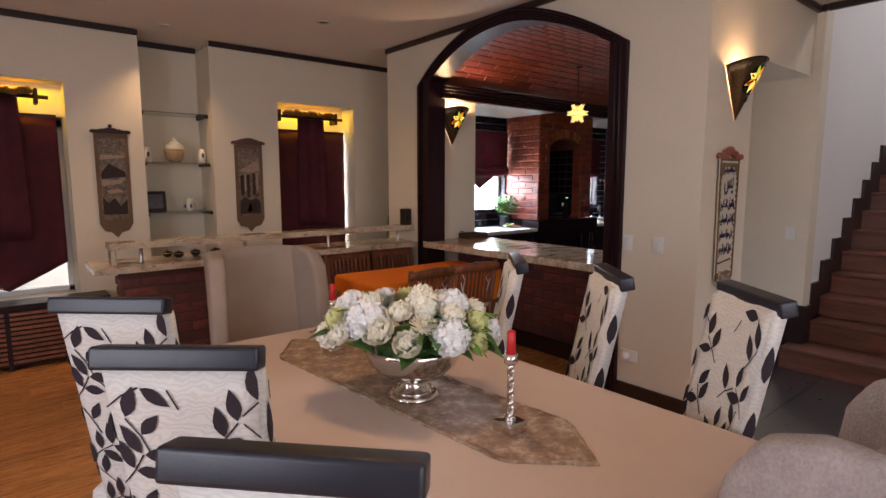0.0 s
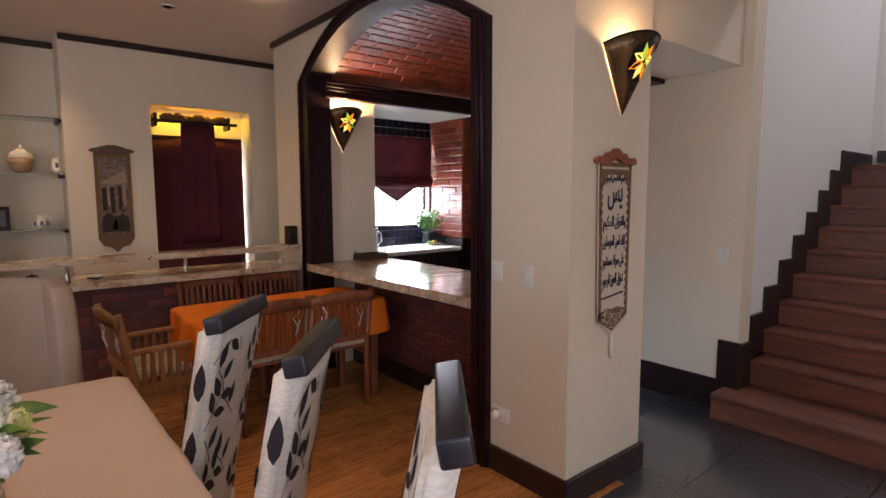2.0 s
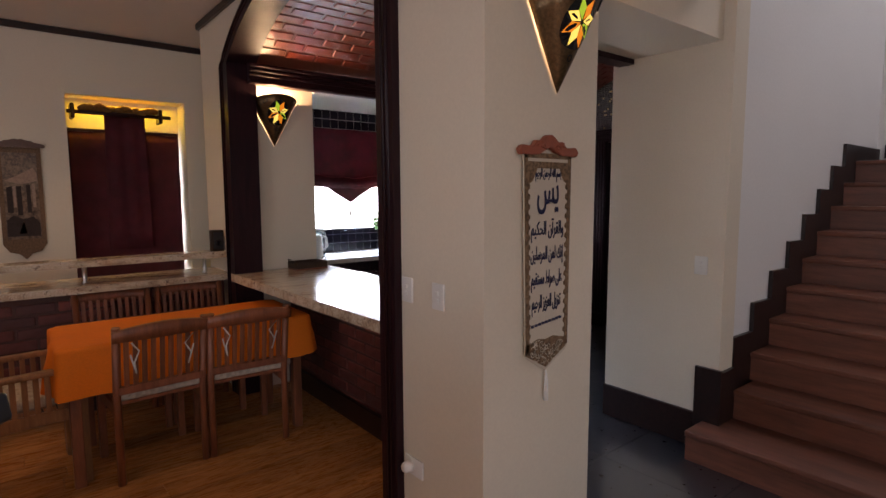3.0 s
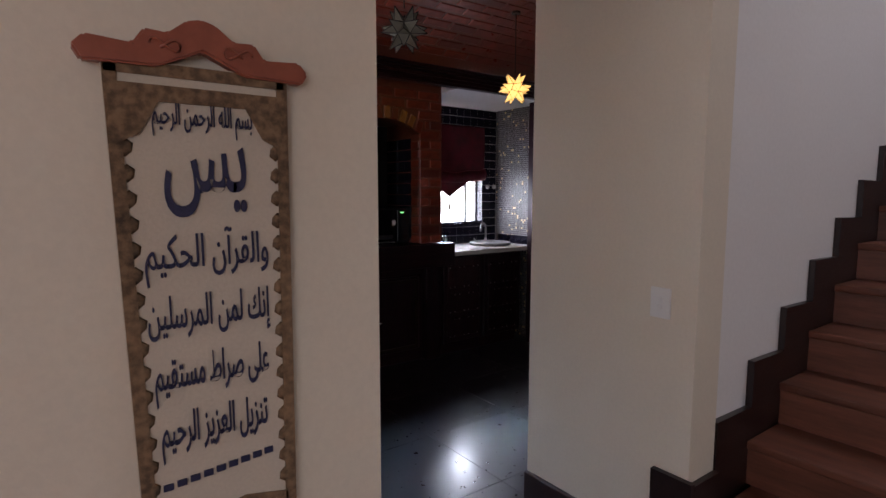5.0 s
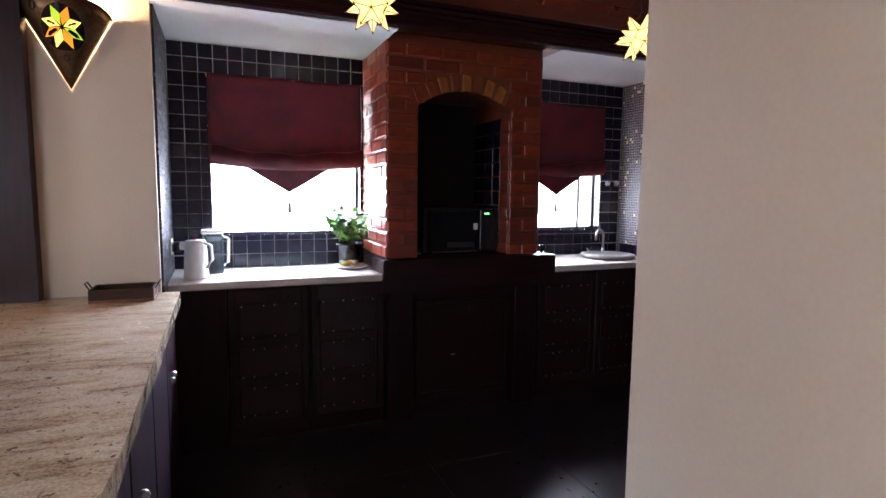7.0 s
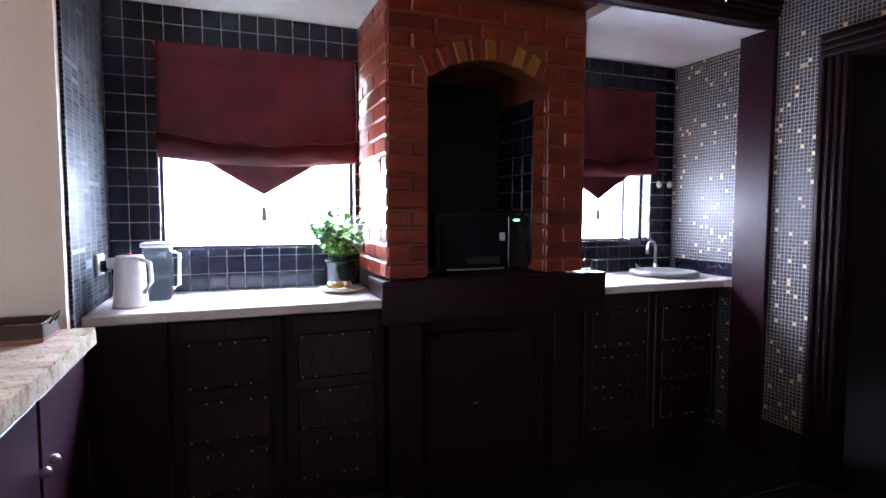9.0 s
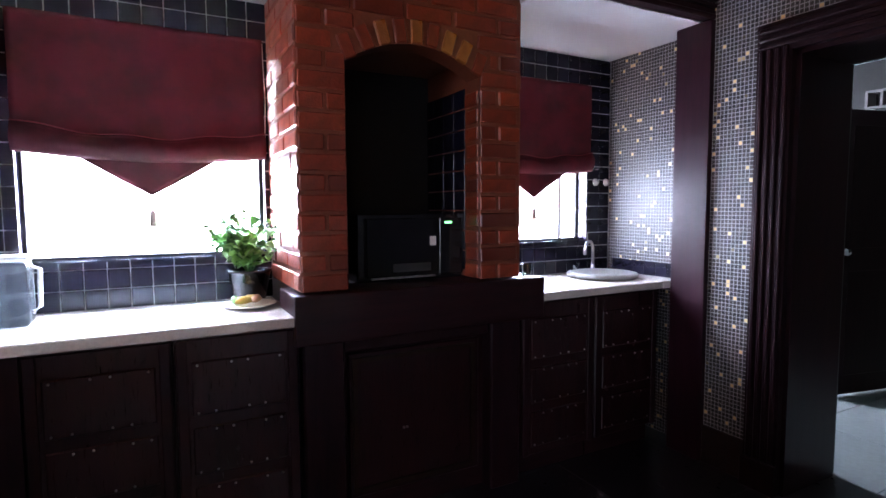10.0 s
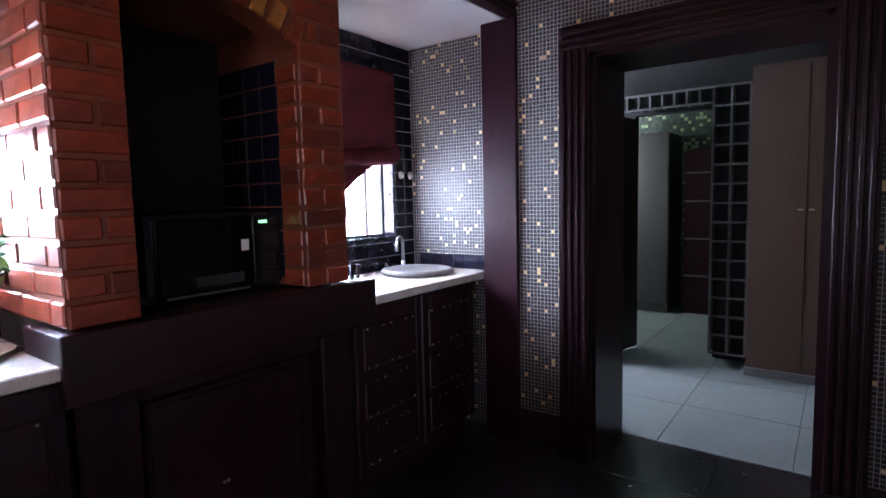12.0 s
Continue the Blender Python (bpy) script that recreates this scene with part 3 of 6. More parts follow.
structure("baseboard_bar", box(3.4, 2.0, 0, 3.43, 4.0, 0.14, box(0.62, 4.27, 0, 3.05, 4.297, 0.14, None, 0.005), 0.005), M_skirt)

# ---- stairs ----
stairs = tagged(new("stairs"), "wooden stairs with dark stepped skirting by a white wall", kind="structure")
RISE, GO, SX = 0.165, 0.2435, 4.65
for i in range(10):
    x = SX + GO * i - (0.1 if i == 0 else 0)
    end = 1.5 if i == 0 else 1.407 if i == 1 else 1.425
    part("riser", box(x, 0.1, RISE * i, x + 0.02, end, RISE * (i + 1) - 0.03), M_stair, stairs)
    part("tread", box(x - 0.015, 0.1, RISE * (i + 1) - 0.03, x + GO + (0.12 if i == 0 else 0.02) if i < 9 else 7.46, end, RISE * (i + 1), None, 0.006, 2), M_stair, stairs)
    part("step_body", box(x + 0.02, 0.12, 0, x + GO + (0.1 if i == 0 else 0.02) if i < 9 else 7.46, 1.41, RISE * (i + 1) - 0.031), M_under, stairs)
out = [(4.901, 0.0), (4.901, 0.45), (4.906, 0.45)]
for k in range(8):
    out += [(4.906 + 0.2435 * k, 0.617 + 0.1645 * k), (4.906 + 0.2435 * (k + 1) if k < 7 else 7.46, 0.613 + 0.1645 * k)]
out += [(7.46, 1.6), (6.9, 1.5), (4.9, 0.0)]
part("stair_skirting", prism(out, "y", 1.426, 1.449), M_skirt, stairs)
part("stair_skirting_end", box(4.723, 1.408, 0, 4.744, 1.55, 0.466), M_skirt, stairs)
part("stair_skirting_corner", box(4.745, 1.408, 0, 4.9, 1.428, 0.455), M_skirt, stairs)
part("landing_skirting", box(7.44, 0.1, 1.69, 7.462, 1.39, 1.8), M_skirt, stairs)

# ---- counters between the rooms ----


def rough_slab(points, z0, z1):
    """A stone slab with a chipped edge all round."""
    b = prism(points, "z", z0, z1)
    edges = [e for e in b.edges if abs(e.verts[0].co.z - e.verts[1].co.z) < 1e-5]
    bmesh.ops.subdivide_edges(b, edges=edges, cuts=14, use_grid_fill=False)
    for v in b.verts:
        v.co.x += 0.006 * noise.noise(v.co * 23)
        v.co.y += 0.006 * noise.noise(v.co * 23 + Vector((9, 2, 1)))
    return b


bar = thing("bar_counter", "cream and brown granite bar counter on a brick wall", "counter")
part("worktop", rough_slab([(3.04, 2.05), (3.09, 2.001), (3.63, 2.001), (3.73, 2.16), (3.73, 3.998), (3.0, 3.998), (3.0, 3.9)], 0.815, 0.87), M_granite, bar)
rail = thing("half_wall_counter", "granite counter and raised rail on dark brick half wall", "counter")
part("lower_slab", rough_slab([(0.42, 4.12), (3.045, 4.12), (3.045, 4.56), (0.42, 4.56)], 0.81, 0.855), M_granite, rail)
part("upper_slab", rough_slab([(0.52, 4.19), (3.045, 4.19), (3.045, 4.36), (0.52, 4.36)], 0.965, 1.008), M_granite, rail)
part("end_block", box(0.53, 4.21, 0.856, 0.56, 4.35, 0.964, None, 0.004), M_granite, rail)
for x in (0.72, 1.45, 2.17, 2.9):
    part("rail_post", lathe([(0.02, 0), (0.013, 0.01), (0.013, 0.1), (0.02, 0.109)], 12, None, pose(x, 4.27, 0.856)), M_steel, rail)

# ---- things of the dining room ----


def back_point(u, v, side, w=0.32, z0=0.42, z1=1.08, lean=0.13, thick=0.055):
    """A point on the leaning back of a dining chair: u across, v up, side -1 behind, 1 in front."""
    width = w * (1 - 0.06 * (1 - v))
    bow = 0.012 * math.sin(math.pi * u)
    return Vector(((u - 0.5) * width, -lean * v - bow + side * thick / 2, z0 + (z1 - z0) * v))


def leaf_spray(b, rng, place, off):
    """Broad pointed leaves in pairs along curving twigs, laid on the surface that place(u, v) gives."""
    def lay(pts):
        vs = [b.verts.new(place(min(max(u, 0.012), 0.988), min(max(v, 0.01), 0.985)) + off) for u, v in pts]
        if len(vs) > 2:
            b.faces.new(vs)

    def leaf(u, v, a, l):
        """A leaf from (u, v) in the direction a; u is about half as long as v on the cloth."""
        du, dv = math.cos(a) * l, math.sin(a) * l * 0.52
        nu, nv = -math.sin(a) * l, math.cos(a) * l * 0.52
        shape = ((0.0, 0.0), (0.15, 0.13), (0.35, 0.22), (0.58, 0.2), (0.8, 0.1), (1.0, 0.0), (0.8, -0.12), (0.58, -0.21), (0.35, -0.22), (0.15, -0.12))
        if u + du < -0.02 or u + du > 1.02 or v + dv > 1.0 or v + dv < 0:
            return
        lay([(u + du * p + nu * q, v + dv * p + nv * q) for p, q in shape])

    taken = []

    def free(u, v):
        if all(((u - p) / 0.13) ** 2 + ((v - q) / 0.062) ** 2 > 1 for p, q in taken):
            taken.append((u, v))
            return True
        return False

    for row in range(7):
        for col in range(3):
            u, v = 0.02 + 0.44 * col + 0.2 * (row % 2) + rng.uniform(-0.04, 0.04), 0.0 + 0.14 * row + rng.uniform(-0.02, 0.02)
            a = (0.7, 2.2)[(row + col) % 2] + rng.uniform(-0.25, 0.25)
            bend = rng.uniform(-0.3, 0.3)
            for k in range(2):
                du, dv = math.cos(a) * 0.14, math.sin(a) * 0.073
                wu, wv = -math.sin(a) * 0.006, math.cos(a) * 0.003
                if 0 < u + du < 1 and v + dv < 0.97 and 0 < u < 1:
                    lay([(u - wu, v - wv), (u + du - wu, v + dv - wv), (u + du + wu, v + dv + wv), (u + wu, v + wv)])
                u, v = u + du, v + dv
                for turn in ((1, -1) if k == 0 else (1, 0, -1)):
                    b_ = a + turn * rng.uniform(0.85, 1.2)
                    if free(u + math.cos(b_) * 0.09, v + math.sin(b_) * 0.047):
                        leaf(u + math.cos(b_) * 0.012, v + math.sin(b_) * 0.006, b_, rng.uniform(0.19, 0.23))
                a += bend


def dining_chair():
    c = thing("dining_chair", "high-backed cream dining chair with dark leaf print and black roll", "chair", None, "chairs round the dining table")
    rng = random.Random(4)
    b = bmesh.new()
    n = 8
    g = {s: [[b.verts.new(back_point(i / n, j / n, s)) for j in range(n + 1)] for i in range(n + 1)] for s in (-1, 1)}
    for i in range(n):
        for j in range(n):
            for s in (-1, 1):
                b.faces.new((g[s][i][j], g[s][i + 1][j], g[s][i + 1][j + 1], g[s][i][j + 1])).smooth = True
    for i in range(n):
        for j in (0, n):
            b.faces.new((g[-1][i][j], g[-1][i + 1][j], g[1][i + 1][j], g[1][i][j]))
            b.faces.new((g[-1][j][i], g[-1][j][i + 1], g[1][j][i + 1], g[1][j][i]))
    bmesh.ops.recalc_face_normals(b, faces=b.faces[:])
    bmesh.ops.bevel(b, geom=[e for e in b.edges if e.calc_face_angle(0) > 0.9], offset=0.012, segments=3, affect="EDGES")
    for f in b.faces:
        f.smooth = True
    back = part("backrest", b, M_cover, c)
    for s in (-1, 1):
        b = bmesh.new()
        leaf_spray(b, rng, lambda u, v: back_point(u, v, s), Vector((0, s * 0.0025, 0)))
        tagged(part("leaf_print", b, M_leaf_print, back), "dark aubergine leaves on stems", kind="stuff")
    for s in (-1, 1):
        for v0 in (0.12, 0.42, 0.7):
            b = bmesh.new()
            b.faces.new([b.verts.new(Vector((s * (0.1625 - 0.01 * (1 - v0 - t * 0.1)), -0.13 * (v0 + t * 0.16) + w_, 0.42 + 0.66 * (v0 + t * 0.16)))) for t, w_ in ((0, -0.006), (0.15, 0.006), (0.4, 0.013), (0.7, 0.01), (0.9, 0.003), (1, -0.002), (0.8, -0.012), (0.5, -0.02), (0.2, -0.017))])
            part("side_leaf", b, M_leaf_print, back, "dark leaf on the edge")
    top = back_point(0.5, 1.0, 0)
    b = box(-0.165, -0.025, -0.023, 0.165, 0.025, 0.023, None, 0.008, 3)
    b.transform(pose(0, top.y - 0.006, top.z + 0.008, -10, 0, 0))
    part("top_roll", b, M_leather, c, "padded black leather top roll")
    part("seat", box(-0.2, -0.03, 0.36, 0.2, 0.4, 0.47, None, 0.03, 3), M_cover, c)
    for x in (-0.17, 0.17):
        for y in (0.0, 0.36):
            part("leg", box(x - 0.02, y - 0.02, 0, x + 0.02, y + 0.02, 0.37, None, 0.004), M_darkv, c)
    return c


CHAIRS = [((0.078, 1.84), (0.31, 1.63)), ((0.095, 1.245), (0.351, 1.027)), ((0.1, 0.735), (0.348, 0.472)), ((1.77, 0.79), (1.55, 0.51)), ((1.76, 1.25), (1.54, 0.99)), ((1.75, 1.70), (1.51, 1.43))]
first = None
for k, ((ax, ay), (bx, by)) in enumerate(CHAIRS):
    yaw = math.degrees(math.atan2(by - ay, bx - ax))
    if k > 2:
        yaw = math.degrees(math.atan2(ay - by, ax - bx))
    m = pose((ax + bx) / 2, (ay + by) / 2, 0, 0, 0, yaw) @ pose(0, 0.13, 0)
    if first is None:
        first = dining_chair()
        first.matrix_basis = m
    else:
        copy_thing(first, m)

table = thing("dining_table", "long dark wooden dining table under a blush cloth", "table")
part("tabletop", box(0.5, 0.5, 0.7, 1.44, 2.27, 0.745, None, 0.01), M_dark, table)
for x in (0.6, 1.38):
    for y in (0.58, 2.2):
        part("leg", lathe([(0.03, 0), (0.04, 0.1), (0.028, 0.3), (0.045, 0.55), (0.045, 0.7)], 12, None, pose(x, y, 0)), M_darkv, table)


def cloth(x0, y0, x1, y1, top, drop, wave, seed):
    """A cloth over a table, its skirt falling in soft folds."""
    b = bmesh.new()
    rows = []
    per = []
    n = 22
    r = 0.035
    for (ax, ay), (bx, by) in (((x0 + r, y0), (x1 - r, y0)), ((x1, y0 + r), (x1, y1 - r)), ((x1 - r, y1), (x0 + r, y1)), ((x0, y1 - r), (x0, y0 + r))):
        for k in range(n + 1):
            per.append(Vector((ax + (bx - ax) * k / n, ay + (by - ay) * k / n, 0)))
    mid = Vector(((x0 + x1) / 2, (y0 + y1) / 2, 0))
    for lvl, (out_, dz) in enumerate(((-0.06, 0.001), (-0.018, 0.0), (-0.004, -0.006), (0.004, -0.02), (0.01, -0.08), (0.018, -drop * 0.55), (0.026, -drop))):
        ring = []
        for k, p in enumerate(per):
            d = (p - mid).normalized()
            w = wave * max(0, lvl - 2) / 4 * noise.noise(Vector((p.x * 6 + seed, p.y * 6, 0)))
            q = p + d * (out_ + w)
            ring.append(b.verts.new((q.x, q.y, top + dz)))
        rows.append(ring)
    for p, q in zip(rows, rows[1:]):
        for k in range(len(per)):
            l = (k + 1) % len(per)
            b.faces.new((p[k], q[k], q[l], p[l])).smooth = True
    b.faces.new(rows[0])
    bmesh.ops.recalc_face_normals(b, faces=b.faces[:])
    return b


tcloth = thing("tablecloth", "plain blush tablecloth with soft folds on the dining table", "tablecloth")
part("cloth", cloth(0.46, 0.48, 1.46, 2.29, 0.757, 0.3, 0.05, 2), M_cloth, tcloth)

runner = thing("table_runner", "taupe lace table runner with pointed ends on the blush cloth", "table runner", pose(0.95, 1.42, 0.7585, 0, 0, 5.5))
b = bmesh.new()
half_l, half_w = 0.72, 0.15
left, right = [], []
for k in range(49):
    t = -half_l + 2 * half_l * k / 48
    tip = min(1.0, (half_l - abs(t)) / 0.17)
    w = half_w * tip + 0.004 * (k % 2)
    left.append((-w, t))
    right.append((w, t))
outline = left + right[::-1]
cleaned = [outline[0]]
for p in outline[1:]:
    if (Vector(p) - Vector(cleaned[-1])).length > 1e-4:
        cleaned.append(p)
part("cloth_panel", prism(cleaned, "z", 0.0, 0.003), M_lace, runner)
b = bmesh.new()
for s in (left, right):
    tube([(x * 0.985, y * 0.985, 0.004) for x, y in s], 0.0035, 5, b)
    tube([(x * 0.87, y * 0.94, 0.004) for x, y in s], 0.002, 5, b)
part("border_cord", b, M_lace, runner)

# flowers
bowl = thing("pedestal_bowl", "polished silver pedestal bowl on the lace runner", "bowl", pose(0.93, 1.33, 0.7625))
part("bowl_body", lathe([(0.045, 0.06), (0.1, 0.075), (0.135, 0.11), (0.152, 0.15), (0.156, 0.168), (0.15, 0.168), (0.13, 0.115), (0.05, 0.09), (0.0, 0.088)], 40), M_silver, bowl)
part("foot", lathe([(0.08, 0), (0.082, 0.008), (0.07, 0.014), (0.06, 0.018), (0.045, 0.035), (0.036, 0.05), (0.05, 0.062)], 40), M_silver, bowl)
b = bmesh.new()
for z, r in ((0.02, 0.062), (0.052, 0.04)):
    tube([(r * math.cos(a), r * math.sin(a), z) for a in np.linspace(0, 2 * math.pi, 33)], 0.003, 6, b)
part("beading", b, M_silver, bowl)


def petal(length, width, cup, tilt):
    def f(u, v):
        w = width * math.sin(math.pi * (0.12 + 0.8 * v)) ** 0.7
        x = (u - 0.5) * w
        y = length * v
        return Vector((x, y * math.cos(tilt * v), y * math.sin(tilt * v) + cup * (2 * u - 1) ** 2 * 0.5 + 0.004 * math.sin(9 * u + 5 * v)))
    return sheet(f, 5, 5)


def bloom(kind, rng, r):
    b = bmesh.new()
    if kind == "rose":
        for layer, (count, tilt, ln) in enumerate(((7, 0.55, 1.0), (6, 0.95, 0.95), (6, 1.25, 0.85), (5, 1.5, 0.74), (4, 1.75, 0.62))):
            for k in range(count):
                a = 360 * k / count + layer * 31 + rng.uniform(-8, 8)
                join(b, petal(r * ln, r * 1.15, r * 0.35, tilt), pose(0, 0, 0, 0, 0, a) @ pose(0, r * 0.04, -r * 0.15 + layer * r * 0.05, 6 * layer, 0, 0))
    elif kind == "hydrangea":
        for k in range(95):
            z = 1 - 1.5 * (k + 0.5) / 95
            a = k * 2.39996
            s = math.sqrt(1 - z * z)
            d = Vector((s * math.cos(a), s * math.sin(a), z)) * r * rng.uniform(0.82, 1.0)
            turn = d.to_track_quat("Z", "Y").to_matrix().to_4x4()
            for q in range(4):
                join(b, sheet(lambda u, v: Vector(((u - 0.5) * r * 0.3 * math.sin(math.pi * (0.15 + 0.75 * v)), v * r * 0.27, 0.12 * r * v * v)), 1, 2), Matrix.Translation(d) @ turn @ pose(0, 0, 0, 0, 0, 90 * q + k * 31))
    else:
        for layer in range(6):
            count = 20 - 2 * layer
            for k in range(count):
                a = 360 * k / count + layer * 9 + rng.uniform(-5, 5)
                ln = r * (1 - 0.09 * layer) * rng.uniform(0.9, 1.05)
                join(b, sheet(lambda u, v: Vector(((u - 0.5) * r * 0.16 * (1.1 - v * 0.6), v * ln, 0.25 * r * v * v)), 1, 3), pose(0, 0, 0, 0, 0, a) @ pose(0, 0, layer * r * 0.05, 8 + 15 * layer, 0, 0))
    return b


arrangement = thing("flower_arrangement", "white and lime roses, hydrangeas and mums in a silver bowl", "flowers", pose(0.915, 1.33, 0.955))
rng = random.Random(11)
kinds = {}
for kind, mats in (("rose", (M_petal, M_petal, M_petal_lime)), ("hydrangea", (M_petal, M_petal_blue)), ("mum", (M_petal, M_petal_blue))):
    base = bloom(kind, rng, 0.05)
    me = bpy.data.meshes.new(kind)
    base.to_mesh(me)
    base.free()
    for mt in mats:
        mm = me.copy()
        mm.materials.append(mt)
        kinds.setdefault(kind, []).append(mm)
spots_ = []
count = 32
for k in range(count):
    z = 1 - (k + 0.5) / count * 0.98
    a = k * 2.39996 + 0.4
    s = math.sqrt(max(0.0, 1 - z * z))
    d = Vector((s * math.cos(a) * 0.24, s * math.sin(a) * 0.165, z * 0.115))
    d = Matrix.Rotation(radians(-42), 3, "Z") @ d
    kind = ("rose", "mum", "hydrangea", "rose", "rose", "hydrangea", "rose")[k % 7]
    me = kinds[kind][rng.randrange(len(kinds[kind]))]
    turn = Vector((d.x, d.y, d.z * 2 + 0.12)).to_track_quat("Z", "Y").to_matrix().to_4x4()
    o = piece(kind, me, arrangement, Matrix.Translation(d) @ turn @ Matrix.Scale(rng.uniform(0.75, 1.1) * (1.12 if kind == "hydrangea" else 1.0), 4))


def leaf_mesh(length, width, fold=0.25):
    def f(u, v):
        w = width * math.sin(math.pi * v ** 0.8)
        return Vector(((u - 0.5) * w, v * length, abs(u - 0.5) * w * fold * 2 - 0.35 * length * v * v))
    return sheet(f, 2, 6)


me_leaf = shared("leaf", leaf_mesh(0.09, 0.05), M_leaf)
me_leaf2 = shared("leaf_bright", leaf_mesh(0.08, 0.045), M_leaf_bright)
for k in range(90):
    a = rng.uniform(0, 2 * math.pi)
    rr = rng.uniform(0.6, 1.08)
    d = Matrix.Rotation(radians(-42), 3, "Z") @ Vector((0.22 * rr * math.cos(a), 0.15 * rr * math.sin(a), rng.uniform(-0.04, 0.085) * (1.2 - rr * 0.6)))
    piece("leaf", me_leaf if k % 3 else me_leaf2, arrangement, Matrix.Translation(d) @ Vector((d.x, d.y, 0.1)).to_track_quat("Y", "Z").to_matrix().to_4x4() @ pose(0, 0, 0, rng.uniform(-40, 30), rng.uniform(-40, 40), 0))
b = bmesh.new()
for k in range(26):
    a = rng.uniform(0, 2 * math.pi)
    tube([(0, 0, -0.08), (0.1 * math.cos(a), 0.07 * math.sin(a), 0.0), (0.17 * math.cos(a), 0.11 * math.sin(a), 0.03)], 0.003, 5, b)
ball(0.1, 2, Matrix.Translation((0, 0, -0.03)) @ Matrix.Diagonal((1.1, 1.1, 0.6, 1)), 0.2, b)
part("stem_bundle", b, M_leaf, arrangement, "dark green stems and filler")


def candlestick(x, y):
    c = thing("candlestick", "twisted silver candlestick with a red candle stub", "candlestick", pose(x, y, 0.762), "candlesticks")
    part("base", box(-0.034, -0.034, 0, 0.034, 0.034, 0.03, None, 0.005, 2), M_silver, c)
    b = bmesh.new()
    for ph in (0, math.pi):
        tube([(0.0065 * math.cos(ph + t * 14), 0.0065 * math.sin(ph + t * 14), 0.035 + 0.15 * t) for t in np.linspace(0, 1, 40)], [0.0055 + 0.0022 * math.sin(t * 28) for t in np.linspace(0, 1, 40)], 8, b)
    lathe([(0.018, 0.028), (0.012, 0.04), (0.008, 0.05)], 16, b)
    part("twisted_stem", b, M_silver, c)
    part("cup", lathe([(0.008, 0.18), (0.02, 0.19), (0.017, 0.2), (0.019, 0.215), (0.013, 0.215), (0.013, 0.195), (0, 0.195)], 20), M_silver, c)
    part("candle", lathe([(0.0125, 0.197), (0.0115, 0.272), (0.006, 0.277), (0, 0.276)], 16), M_red, c, "red candle stub")
    return c


candlestick(0.985, 0.965)
candlestick(0.93, 1.85)


def wing_chair(m, fabric, label):
    c = thing("wing_chair", label, "armchair", m)
    part("seat", box(-0.27, -0.2, 0.22, 0.27, 0.34, 0.47, None, 0.05, 3), fabric, c)
    def bk(u, v):
        return Vector(((u - 0.5) * 0.54, -0.22 - 0.09 * v - 0.03 * math.sin(math.pi * u), 0.4 + v * 0.64 + 0.02 * math.sin(math.pi * u)))
    part("backrest", sheet(bk, 10, 10, 0.09), fabric, c)
    for s in (-1, 1):
        pts = [(-0.28, 0.3), (0.02, 0.3), (0.035, 0.6), (0.03, 0.8), (0.0, 0.96), (-0.06, 1.035), (-0.16, 1.06), (-0.27, 1.055), (-0.3, 1.0)]
        b = prism(pts, "x", -0.042, 0.042, None)
        bmesh.ops.bevel(b, geom=b.edges[:], offset=0.032, segments=4, affect="EDGES", profile=0.6)
        for f in b.faces:
            f.smooth = True
        b.transform(pose(s * 0.27, 0.0, 0, 0, 0, s * -10))
        part("wing", b, fabric, c)
    part("seam_piping", tube([(-0.25, -0.19, 0.475), (-0.25, 0.33, 0.475), (0.25, 0.33, 0.475), (0.25, -0.19, 0.475)], 0.005, 6), fabric, c)
    for x in (-0.22, 0.22):
        for y in (-0.18, 0.28):
            part("leg", lathe([(0.014, 0), (0.024, 0.22)], 10, None, pose(x, y, 0)), M_darkv, c)
    return c


wing_chair(pose(1.05, 2.74, 0, 0, 0, 176), M_taupe, "taupe upholstered wing chair with rounded wings at the table end")
wing_chair(pose(1.14, 0.34, 0, 0, 0, -6) @ Matrix.Diagonal((0.93, 0.8, 0.985, 1)), M_boucle, "grey ribbed wing chair at the near table end")

# ---- small table with teak chairs ----
small = thing("small_table", "small square wooden table under an orange cloth", "table")
part("tabletop", box(1.95, 3.17, 0.66, 3.17, 3.74, 0.69, None, 0.006), M_teak, small)
for x in (2.0, 3.12):
    for y in (3.22, 3.69):
        part("leg", box(x - 0.025, y - 0.025, 0, x + 0.025, y + 0.025, 0.66, None, 0.004), M_teak, small)
oc = thing("orange_tablecloth", "bright orange cloth hanging over the small table", "tablecloth")
part("cloth", cloth(1.93, 3.15, 3.2, 3.76, 0.702, 0.24, 0.12, 7), M_orange, oc)


